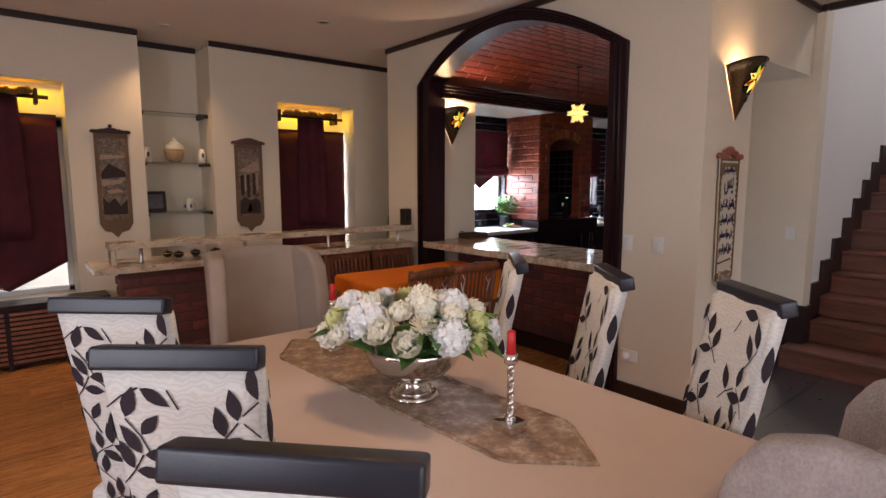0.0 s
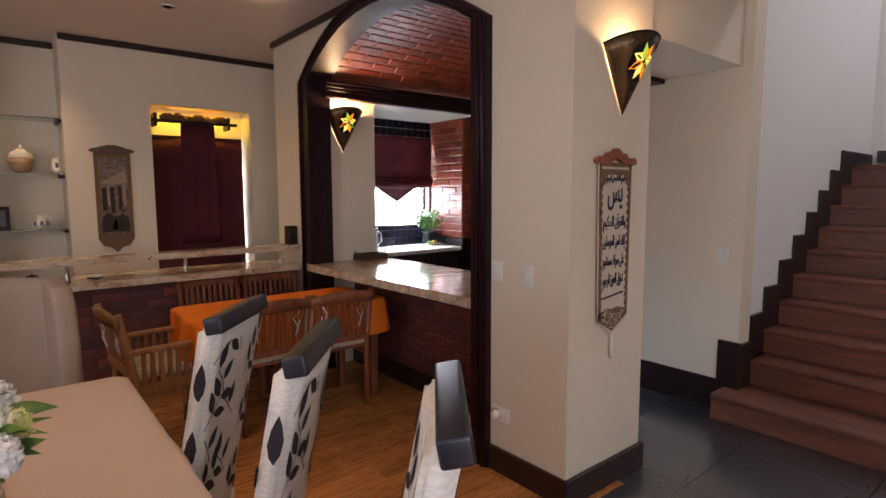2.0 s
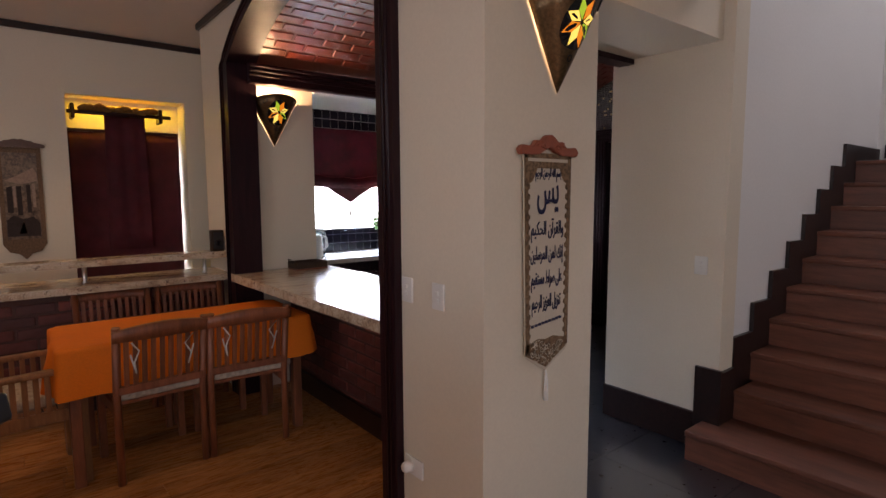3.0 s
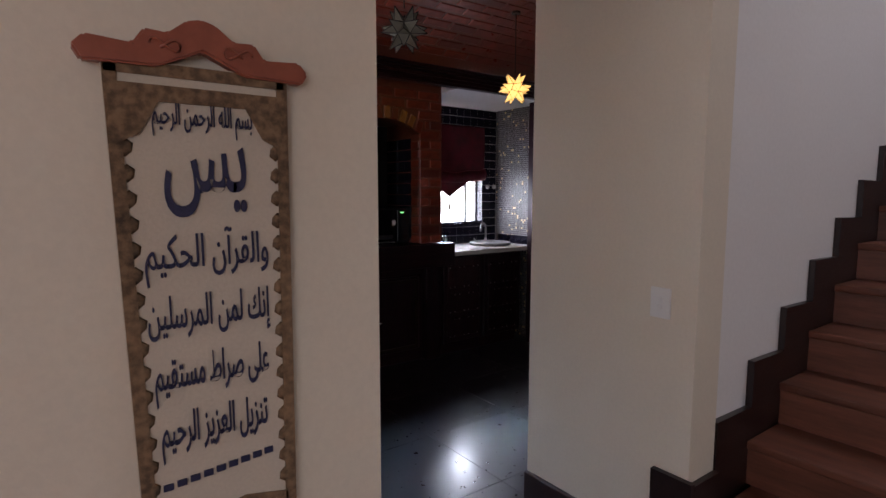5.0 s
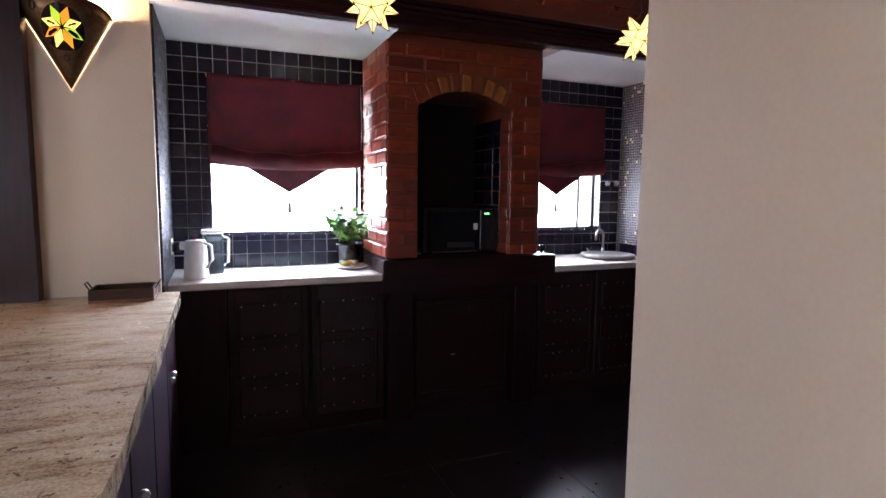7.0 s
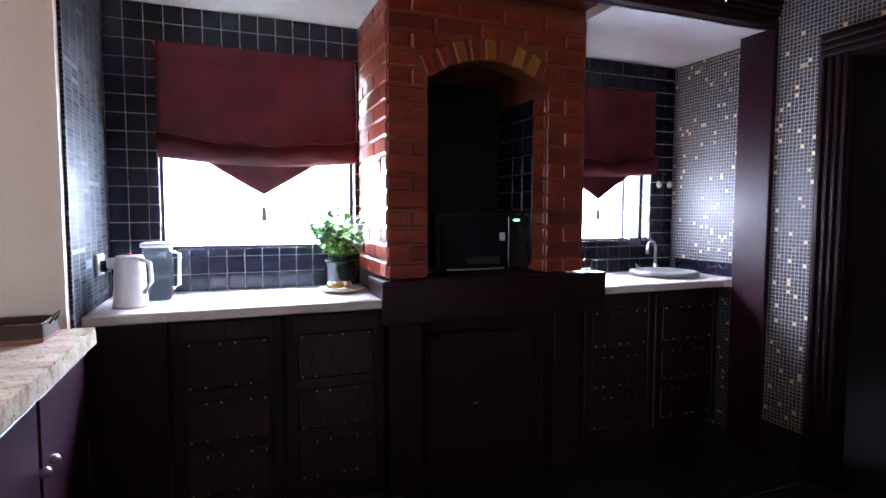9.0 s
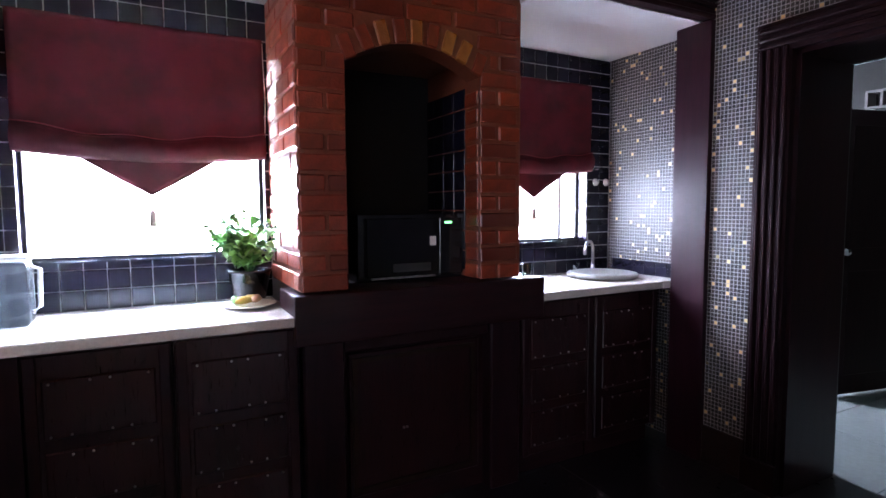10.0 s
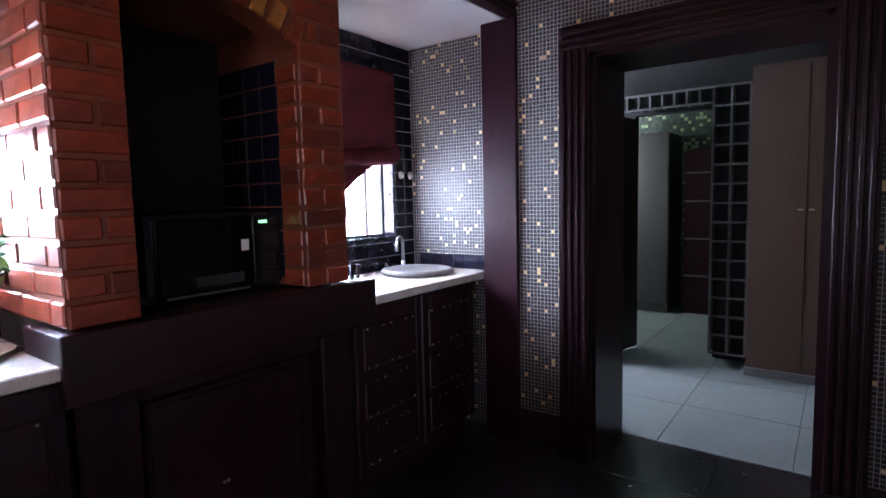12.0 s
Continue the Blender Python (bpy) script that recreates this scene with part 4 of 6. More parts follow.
def slat_chair(m, arms, cushion, timber=None):
    timber = timber or M_teak
    c = thing("slatted_chair", ("honey teak slatted armchair" if arms else "reddish teak slatted chair") + (" with tied checked seat cushion" if cushion else " tucked at the orange table"), "chair", m, "teak chairs round the small table")
    w = 0.2
    for s in (-1, 1):
        part("back_post", tube([(s * w, 0.0, 0), (s * w, -0.0, 0.42), (s * w, -0.07, 0.8)], 0.019, 8), timber, c)
        part("front_leg", box(s * w - 0.018, 0.38, 0, s * w + 0.018, 0.416, 0.58 if arms else 0.4, None, 0.004), timber, c)
    def top(u, v):
        return Vector(((u - 0.5) * 0.44, -0.06 - 0.012 * v - 0.02 * math.sin(math.pi * u), 0.735 + v * (0.05 + 0.025 * math.sin(math.pi * u))))
    part("top_rail", sheet(top, 12, 2, 0.024), timber, c)
    part("lower_rail", box(-w, -0.035, 0.46, w, -0.01, 0.5, None, 0.004), timber, c)
    for k in range(9):
        x = -0.16 + 0.04 * k
        part("slat", box(x - 0.011, -0.006, 0, x + 0.011, 0.006, 0.27, None, 0.002), timber, c).matrix_basis = pose(0, -0.025, 0.485, 9, 0, 0)
    for k in range(7):
        part("seat_slat", box(-w, 0.0 + 0.06 * k, 0.4, w, 0.05 + 0.06 * k, 0.418, None, 0.003), timber, c)
    part("apron", box(-w, 0.385, 0.34, w, 0.405, 0.4, None, 0.003), timber, c)
    for s in (-1, 1):
        part("side_rail", box(s * w - 0.01, 0.0, 0.34, s * w + 0.01, 0.4, 0.4, None, 0.003), timber, c)
        if arms:
            part("armrest", box(s * (w + 0.01) - 0.028, -0.04, 0.575, s * (w + 0.01) + 0.028, 0.45, 0.6, None, 0.008, 2), timber, c)
            for k in range(8):
                part("arm_slat", box(s * w - 0.008, 0.03 + 0.044 * k, 0.4, s * w + 0.008, 0.052 + 0.044 * k, 0.576), timber, c)
    if cushion:
        pad = part("cushion", box(-0.19, -0.01, 0.42, 0.19, 0.37, 0.47, None, 0.018, 3), M_check, c, "checked cream and tan seat cushion")
        for s in (-1, 1):
            part("tie", tube([(s * 0.12, -0.05, 0.56), (s * 0.13, -0.07, 0.62), (s * 0.105, -0.06, 0.67), (s * 0.14, -0.075, 0.72)], 0.004, 5, tube([(s * 0.12, -0.05, 0.56), (s * 0.145, -0.065, 0.66)], 0.004, 5)), M_cord, c, "white cushion tie")
    return c


slat_chair(pose(2.36, 3.12, 0, 0, 0, 4), False, True)
slat_chair(pose(2.8, 3.12, 0, 0, 0, -3), False, True)
slat_chair(pose(1.62, 3.42, 0, 0, 0, -84), True, True, M_teak_light)
slat_chair(pose(2.3, 4.1, 0, 0, 0, 180), False, False)
slat_chair(pose(2.76, 4.1, 0, 0, 0, 178), False, False)

# ---- north wall: windows, niche, hangings ----


def dining_window(x0, x1, z_low, label):
    w = tagged(new("window_1" if x0 < 1 else "window_2"), kind="structure")
    y = YN + 0.42
    fr = bmesh.new()
    for a in ((x0, 0.46, x0 + 0.04, 1.95), (x1 - 0.04, 0.46, x1, 1.95), (x0, 0.46, x1, 0.5), (x0, 1.88, x1, 1.95)):
        box(a[0], y, a[1], a[2], y + 0.05, a[3], fr)
    part("window_frame", fr, M_white, w)
    pane = part("pane", box(x0 + 0.04, y + 0.02, 0.5, x1 - 0.04, y + 0.025, 1.88), M_pane, w)
    pane.visible_shadow = False
    blind = thing("roman_blind", label, "blind")
    bx0, bx1, by = x0 + 0.0, x1 - (0.05 if x0 < 1 else 0.018), YN + 0.2
    def f(u, v):
        point_low = z_low - 0.21 * (1 - abs(2 * u - 1))
        z = point_low + (1.94 - point_low) * v
        return Vector((bx0 + (bx1 - bx0) * u, by + 0.012 * math.sin(u * 15) * (1 - v * 0.7) + 0.006 * math.sin(z * 20), z))
    part("cloth_panel", sheet(f, 24, 18, 0.006), M_maroon_dark, blind)
    part("head_rail", box(bx0, by - 0.005, 1.94, bx1, by + 0.03, 1.965), M_dark, blind)
    drape = thing("curtain_swag", "dark red drape bunched over a carved pole in the lit recess", "curtain")
    xm = (x0 + x1) / 2
    part("pole", tube([(x0 + 0.01, YN + 0.08, 2.085), (x1 - 0.1, YN + 0.08, 2.085)], 0.016, 12), M_dark, drape)
    for s in (x0 + 0.05, x1 - 0.18):
        part("bracket", box(s - 0.014, YN + 0.05, 2.03, s + 0.014, YN + 0.2, 2.15, box(s - 0.035, YN + 0.06, 2.075, s + 0.035, YN + 0.1, 2.1, None, 0.008), 0.008), M_bronze, drape)
    b = bmesh.new()
    r2 = random.Random(3)
    for k in range(16):
        t = k / 15
        ball(0.045, 2, Matrix.Translation((x0 + 0.14 + 0.5 * t, YN + 0.1 + r2.uniform(-0.02, 0.03), 2.115 + r2.uniform(-0.01, 0.02))) @ Matrix.Diagonal((1.1, 0.9, 0.7, 1)), 0.6, b)
    part("bunched_top", b, surface("ochre_brown_swag", (0.18, 0.09, 0.02), 0.9, fine=60, var=0.4, bump=0.5), drape)
    def g(u, v):
        return Vector((xm - 0.16 + 0.3 * u - 0.04 * (1 - v) * (0.5 - u), YN + 0.14 + 0.004 * math.sin(u * 17), 0.95 + 1.15 * v))
    part("hanging_cloth", sheet(g, 30, 8, 0.004), M_maroon_dark, drape, "sheer dark hanging cloth")
    return w


dining_window(-0.42, 0.45, 0.74, "maroon roman blind with pointed hem over a bright window")
dining_window(2.22, 3.09, 0.72, "maroon roman blind nearly down in the yellow-lit recess")

for z in (2.035, 1.585, 1.13):
    s = thing("glass_shelf", "thin glass niche shelf on dark wooden brackets", "shelf", None, "niche shelves")
    part("pane", box(1.005, YN + 0.1, z, 1.575, YN + 0.415, z + 0.008), M_shelf, s)
    for x0, x1 in ((1.003, 1.03), (1.55, 1.577)):
        part("bracket", box(x0, YN + 0.09, z - 0.025, x1, YN + 0.4, z - 0.001, None, 0.003), M_dark, s)


def at_(x, y, z):
    return pose(x, y, z)


jar = thing("lidded_jar", "round two-tone cream and tan jar with lid", "jar", at_(1.3, YN + 0.24, 1.594))
part("body", lathe([(0.04, 0), (0.07, 0.03), (0.085, 0.09), (0.087, 0.12)], 24), M_clay, jar, "tan clay lower half")
part("shoulder", lathe([(0.087, 0.121), (0.07, 0.165), (0.03, 0.19), (0.022, 0.2)], 24), M_creamware, jar, "cream glazed shoulder")
part("lid", lathe([(0.025, 0.201), (0.02, 0.215), (0.006, 0.222), (0.009, 0.232), (0, 0.237)], 16), M_creamware, jar)
for x in (1.06, 1.53):
    v = thing("vase", "small cream vase with blue motif on the glass shelf", "vase", at_(x, YN + 0.2, 1.594), "pair of cream vases")
    part("body", lathe([(0.032, 0), (0.036, 0.04), (0.03, 0.1), (0.022, 0.115), (0.027, 0.13), (0.024, 0.13), (0, 0.11)], 20), M_creamware, v)
    part("motif", box(-0.01, -0.04, 0.05, 0.012, -0.034, 0.09, None, 0.003), M_blue, v, "blue bird motif")
pf = thing("picture_frame", "dark framed picture leaning on the glass shelf", "picture", pose(1.11, YN + 0.22, 1.14, -8, 0, 0))
part("frame", prism([(-0.09, 0), (0.09, 0), (0.09, 0.19), (-0.09, 0.19)], "y", 0, 0.015, None, 0.003), M_dark, pf)
part("picture", box(-0.062, -0.003, 0.03, 0.062, -0.001, 0.16), surface("dim_photo", (0.07, 0.08, 0.09), 0.4, fine=20, var=0.6), pf)
jug = thing("painted_jug", "small white jug with blue painted pattern", "jug", at_(1.4, YN + 0.22, 1.139))
part("body", lathe([(0.024, 0), (0.03, 0.008), (0.048, 0.05), (0.03, 0.09), (0.034, 0.115), (0.03, 0.115), (0, 0.09)], 20), M_creamware, jug)
part("handle", tube([(0.03, 0, 0.1), (0.065, 0, 0.085), (0.06, 0, 0.04), (0.042, 0, 0.03)], 0.005, 6), M_creamware, jug)
for k in range(6):
    part("painted_mark", box(-0.009, -0.05, 0.03, 0.009, -0.046, 0.065, None, 0.002), M_blue, jug, "blue painted mark").matrix_basis = pose(0, 0, 0, 0, 0, 60 * k)
for x, y in ((0.93, 4.46), (0.99, 4.38), (1.12, 4.42), (1.27, 4.42)):
    v = thing("small_bowl", "small dark lidded bowl with brass rim on the granite", "bowl", at_(x, y, 0.8575), "dark little bowls")
    part("body", lathe([(0.018, 0), (0.035, 0.015), (0.038, 0.03)], 18), M_iron, v)
    part("lid", lathe([(0.038, 0.0305), (0.03, 0.04), (0.006, 0.046), (0.004, 0.052), (0, 0.054)], 18), M_bronze, v)
    part("rim", tube([(0.038 * math.cos(a), 0.038 * math.sin(a), 0.03) for a in np.linspace(0, 2 * math.pi, 25)], 0.002, 5), M_brassy, v)
v = thing("glass_dish", "clear shallow glass dish on the granite", "dish", at_(1.6, 4.24, 0.8575))
part("dish", lathe([(0.02, 0), (0.045, 0.012), (0.05, 0.02), (0.046, 0.02), (0.02, 0.006), (0, 0.005)], 20), M_shelf, v)
sp = thing("speaker", "small dark box speaker on the granite rail", "speaker", at_(2.99, 4.26, 1.01))
part("cabinet", box(-0.04, -0.04, 0, 0.04, 0.04, 0.15, None, 0.005, 2), M_bronze, sp)
part("grille", box(-0.032, -0.044, 0.015, 0.032, -0.041, 0.135, None, 0.001), M_iron, sp)
part("driver", lathe([(0.024, 0), (0.018, 0.004), (0.006, 0.001), (0, 0.003)], 18, None, pose(0, -0.045, 0.06, 90, 0, 0)), M_black, sp)
ga = thing("green_armchair", "green fabric high-backed armchair behind the half wall", "armchair", pose(3.25, 4.98, 0, 0, 0, 90))
part("seat", box(-0.25, -0.2, 0.15, 0.25, 0.3, 0.45, None, 0.05, 3), M_green, ga)
part("backrest", sheet(lambda u, v: Vector(((u - 0.5) * 0.5, -0.2 - 0.06 * v, 0.3 + v * (0.72 + 0.05 * math.sin(math.pi * u)))), 10, 6, 0.08), M_green, ga)
for s in (-1, 1):
    part("armrest", box(s * 0.29 - 0.04, -0.2, 0.15, s * 0.29 + 0.04, 0.28, 0.62, None, 0.03, 3), M_green, ga)
grille = thing("slatted_cabinet", "low dark wooden slatted cabinet under the window", "cabinet", pose(0.0, 5.1, 0))
part("top", box(-0.75, 0, 0.47, 0.63, 0.27, 0.5, None, 0.004), M_dark, grille)
part("body", box(-0.74, 0.03, 0.03, 0.62, 0.27, 0.47), M_dark, grille)
for x in (-0.74, -0.06, 0.59):
    part("stile", box(x, 0.005, 0.0, x + 0.03, 0.03, 0.47), M_darkv, grille)
for k in range(11):
    part("slat", box(-0.7, 0.008, 0.05 + 0.037 * k, 0.58, 0.026, 0.072 + 0.037 * k, None, 0.003), M_teak, grille)


def carved_top(w, h, crown):
    """Outline of a carved hanger: scrolled ends and a raised middle."""
    pts = [(-w, 0), (w, 0), (w + 0.012, 0.012), (w, 0.026)]
    for k in range(1, 16):
        t = k / 16
        pts.append((w - 2 * w * t, 0.024 + h * math.sin(math.pi * t) ** crown + 0.006 * math.sin(t * 6 * math.pi) ** 2))
    return pts + [(-w, 0.026), (-w - 0.012, 0.012)]


def hanging(x, mat_, top_z, low_z, w, label):
    h = thing("wall_hanging", label, "tapestry", pose(x, YN - 0.012, low_z), "pair of woven hangings")
    H = top_z - low_z - 0.05
    shape = [(-w, 0.12), (-w * 0.72, 0.06), (-w * 0.3, 0.045), (0, 0), (w * 0.3, 0.045), (w * 0.72, 0.06), (w, 0.12), (w, H), (-w, H)]
    part("border", prism(shape, "y", 0, 0.006), M_border, h, "brown woven border")
    inner = [(-w * 0.78, 0.16), (w * 0.78, 0.16), (w * 0.78, H - 0.05), (-w * 0.78, H - 0.05)]
    part("woven_scene", prism(inner, "y", -0.003, -0.0005), mat_, h)
    return h, H


M_walnut = surface("carved_walnut", (0.1, 0.05, 0.035), 0.5, fine=60, var=0.3, bump=0.3)
h, H = hanging(0.75, M_tap_a, 1.88, 0.94, 0.125, "long woven hanging with lake scene and carved top rail")
part("hanger", prism(carved_top(0.14, 0.018, 3), "y", -0.015, 0.008), M_dark, h).matrix_basis = pose(0, 0, H - 0.01)
part("finial", ball(0.016, 2), M_bronze, h).matrix_basis = pose(0, -0.004, H + 0.05)
M_pale, M_deep = surface("pale_weave", (0.34, 0.24, 0.19), 0.9, var=0.3), surface("deep_weave", (0.035, 0.022, 0.02), 0.9, var=0.4)
for pts, mt in (([(-0.09, 0.55), (-0.03, 0.63), (0.02, 0.6), (0.09, 0.56), (0.09, 0.52), (-0.09, 0.5)], M_deep), ([(-0.09, 0.5), (0.0, 0.49), (0.09, 0.515), (0.05, 0.46), (-0.09, 0.44)], M_pale), ([(-0.06, 0.4), (0.03, 0.42), (0.07, 0.39), (-0.04, 0.375)], M_pale), ([(-0.09, 0.2), (-0.09, 0.35), (-0.05, 0.3), (0.0, 0.34), (0.04, 0.27), (0.09, 0.33), (0.09, 0.2)], M_deep), ([(-0.09, 0.66), (0.09, 0.68), (0.09, 0.7), (-0.09, 0.7)], M_pale)):
    part("scene_patch", prism(pts, "y", -0.0048, -0.0036), mt, h)
h, H = hanging(1.905, M_tap_b, 1.835, 0.925, 0.135, "long woven hanging with old street scene and carved top rail")
part("hanger", prism(carved_top(0.155, 0.035, 1.6), "y", -0.015, 0.008), M_walnut, h).matrix_basis = pose(0, 0, H - 0.01)
for pts, mt in (([(-0.1, 0.6), (-0.02, 0.64), (0.08, 0.7), (0.1, 0.66), (0.1, 0.6), (0.0, 0.575)], M_pale), ([(-0.09, 0.36), (-0.055, 0.36), (-0.055, 0.56), (-0.09, 0.55)], M_deep), ([(-0.03, 0.34), (0.0, 0.34), (0.0, 0.56), (-0.03, 0.56)], M_deep), ([(0.03, 0.36), (0.055, 0.36), (0.055, 0.57), (0.03, 0.57)], M_deep), ([(-0.05, 0.4), (-0.035, 0.4), (-0.035, 0.56), (-0.05, 0.56)], M_pale), ([(0.065, 0.4), (0.085, 0.4), (0.085, 0.58), (0.065, 0.58)], M_pale), ([(-0.1, 0.18), (-0.1, 0.3), (-0.06, 0.34), (0.0, 0.31), (0.06, 0.33), (0.1, 0.28), (0.1, 0.18)], M_deep), ([(-0.03, 0.2), (0.02, 0.2), (0.0, 0.3)], M_pale)):
    part("scene_patch", prism(pts, "y", -0.0048, -0.0036), mt, h)

# ---- banner on the pillar ----
banner = thing("calligraphy_banner", "long cream banner with navy embroidered verse and brown scroll border", "banner", pose(3.335, YP - 0.02, 0.765))
HB = 0.8
def droop(u):
    return -0.004 * math.sin(u * math.pi) ** 2
part("cloth_panel", prism([(-0.108, 0.075), (-0.1, 0.06), (0.0, 0.0), (0.115, 0.06), (0.125, 0.075), (0.13, HB), (-0.128, HB)], "y", 0.0, 0.006), M_banner, banner)
b = bmesh.new()
rb = random.Random(8)
for s in (-1, 1):
    prism([(s * (0.106 if s > 0 else 0.088), 0.08), (s * (0.124 if s > 0 else 0.107), 0.08), (s * 0.127, HB - 0.004), (s * 0.11, HB - 0.004)], "y", -0.003, -0.0005, b)
    for k in range(18):
        z = 0.14 + 0.036 * k
        ball(0.011, 1, Matrix.Translation((s * (0.106 if s > 0 else 0.089 + 0.022 * z), -0.001, z)) @ Matrix.Diagonal((1, 0.12, 1.2, 1)), 0, b)
box(-0.125, -0.003, HB - 0.02, 0.122, -0.0005, HB - 0.002, b)
box(-0.125, -0.0038, HB - 0.055, 0.122, -0.0005, HB - 0.032, b)
for s in (-1, 1):
    prism([(s * 0.122, HB - 0.055), (s * 0.06, HB - 0.055), (s * 0.085, HB - 0.1), (s * 0.122, HB - 0.12)], "y", -0.0045, -0.0032, b)
prism([(-0.112, 0.074), (0.0, 0.012), (0.112, 0.074), (0.11, 0.11), (0.04, 0.125), (0, 0.118), (-0.04, 0.125), (-0.11, 0.11)], "y", -0.003, -0.0005, b)
part("scroll_border", b, M_border_b, banner, "brown woven scroll border")
b = bmesh.new()
for k in range(46):
    x, z = rb.uniform(-0.09, 0.09), rb.uniform(0.03, 0.112)
    if z > 0.02 + abs(x) * 0.56:
        a = rb.uniform(0, 6.28)
        r0 = rb.uniform(0.006, 0.013)
        tube([(x + r0 * math.cos(a + t), -0.004, z + r0 * math.sin(a + t)) for t in np.linspace(0, 4.2, 9)], 0.0013, 4, b)
part("scroll_work", b, M_banner, banner, "cream scrolls on the tail")
part("tassel", tube([(0, -0.004, 0.0), (0.001, -0.006, -0.05), (0.0, -0.006, -0.115)], [0.003, 0.008, 0.01], 8), M_cord, banner, "pale tassel")
pts = [(-0.15, 0.0), (-0.16, 0.018), (-0.145, 0.034), (-0.09, 0.03), (-0.075, 0.052), (-0.045, 0.05), (-0.02, 0.07), (0.0, 0.075), (0.02, 0.07), (0.045, 0.05), (0.075, 0.052), (0.09, 0.03), (0.145, 0.034), (0.16, 0.018), (0.15, 0.0), (0.06, 0.002), (0.0, 0.03), (-0.06, 0.002)]
part("hanger", prism([(x, z + HB - 0.01) for x, z in pts], "y", -0.012, 0.01, None, 0.003), M_hanger, banner, "carved red-brown wooden hanger")
b = bmesh.new()
for s in (-1, 1):
    tube([(s * (0.05 + 0.02 * math.cos(t)), -0.014, HB + 0.022 + 0.008 * math.sin(2 * t)) for t in np.linspace(0, 5, 12)], 0.002, 5, b)
part("carving", b, M_hanger, banner)

FORMS = {"\u0627": ("\uFE8D", "\uFE8E"), "\u0628": ("\uFE8F", "\uFE90", "\uFE91", "\uFE92"), "\u062A": ("\uFE95", "\uFE96", "\uFE97", "\uFE98"), "\u062D": ("\uFEA1", "\uFEA2", "\uFEA3", "\uFEA4"), "\u0631": ("\uFEAD", "\uFEAE"), "\u0632": ("\uFEAF", "\uFEB0"), "\u0633": ("\uFEB1", "\uFEB2", "\uFEB3", "\uFEB4"), "\u0635": ("\uFEB9", "\uFEBA", "\uFEBB", "\uFEBC"), "\u0637": ("\uFEC1", "\uFEC2", "\uFEC3", "\uFEC4"), "\u0639": ("\uFEC9", "\uFECA", "\uFECB", "\uFECC"), "\u0642": ("\uFED5", "\uFED6", "\uFED7", "\uFED8"), "\u0643": ("\uFED9", "\uFEDA", "\uFEDB", "\uFEDC"), "\u0644": ("\uFEDD", "\uFEDE", "\uFEDF", "\uFEE0"), "\u0645": ("\uFEE1", "\uFEE2", "\uFEE3", "\uFEE4"), "\u0646": ("\uFEE5", "\uFEE6", "\uFEE7", "\uFEE8"), "\u0647": ("\uFEE9", "\uFEEA", "\uFEEB", "\uFEEC"), "\u0648": ("\uFEED", "\uFEEE"), "\u0649": ("\uFEEF", "\uFEF0"), "\u064A": ("\uFEF1", "\uFEF2", "\uFEF3", "\uFEF4"), "\u0625": ("\uFE87", "\uFE88"), "\u0622": ("\uFE81", "\uFE82")}


def shaped(text):
    """The letters in their joined forms, in the order in which they are set from the left."""
    res = []
    for i, ch in enumerate(text):
        f = FORMS.get(ch)
        if not f:
            res.append(ch)
            continue
        before = i > 0 and len(FORMS.get(text[i - 1], ())) == 4
        after = len(f) == 4 and i + 1 < len(text) and text[i + 1] in FORMS
        res.append(f[3] if before and after else f[2] if after else f[1] if before else f[0])
    return "".join(res[::-1])


def writing(text, size, x, z, width, bold, parent):
    cu = bpy.data.curves.new("line", "FONT")
    cu.body, cu.size, cu.align_x, cu.offset, cu.extrude, cu.resolution_u = text, size, "CENTER", bold, 0.0012, 3
    ob = bpy.data.objects.new("line", cu)
    scene.collection.objects.link(ob)
    me = bpy.data.meshes.new_from_object(ob.evaluated_get(bpy.context.evaluated_depsgraph_get()))
    bpy.data.objects.remove(ob)
    if not me.vertices:
        return None
    xs = [v.co.x for v in me.vertices]
    k = width / max(0.001, max(xs) - min(xs))
    c = (max(xs) + min(xs)) / 2
    me.transform(Matrix.Diagonal((k, 1, 1, 1)) @ Matrix.Translation((-c, 0, 0)))
    me.materials.clear()
    me.materials.append(M_ink)
    o = piece("verse_line", me, parent, pose(x, -0.0025, z, 90, 0, 0))
    return tagged(o, "navy embroidered line of script")


for text, size, z, width, bold in (
    ("\u0628\u0633\u0645 \u0627\u0644\u0644\u0647 \u0627\u0644\u0631\u062D\u0645\u0646 \u0627\u0644\u0631\u062D\u064A\u0645", 0.045, HB - 0.085, 0.15, 0.0004),
    ("\u064A\u0633", 0.16, HB - 0.18, 0.125, 0.0028),
    ("\u0648\u0627\u0644\u0642\u0631\u0622\u0646 \u0627\u0644\u062D\u0643\u064A\u0645", 0.068, HB - 0.292, 0.19, 0.0009),
    ("\u0625\u0646\u0643 \u0644\u0645\u0646 \u0627\u0644\u0645\u0631\u0633\u0644\u064A\u0646", 0.068, HB - 0.382, 0.19, 0.0009),
    ("\u0639\u0644\u0649 \u0635\u0631\u0627\u0637 \u0645\u0633\u062A\u0642\u064A\u0645", 0.068, HB - 0.472, 0.18, 0.0014),
    ("\u062A\u0646\u0632\u064A\u0644 \u0627\u0644\u0639\u0632\u064A\u0632 \u0627\u0644\u0631\u062D\u064A\u0645", 0.068, HB - 0.56, 0.17, 0.0014)):
    writing(shaped(text), size, 0.0, z, width * 0.93, bold * 0.6, banner)
b = bmesh.new()
for k in range(9):
    box(-0.08 + 0.019 * k, -0.003, HB - 0.63 + 0.002 * k, -0.066 + 0.019 * k, -0.0005, HB - 0.62 + 0.002 * k, b)
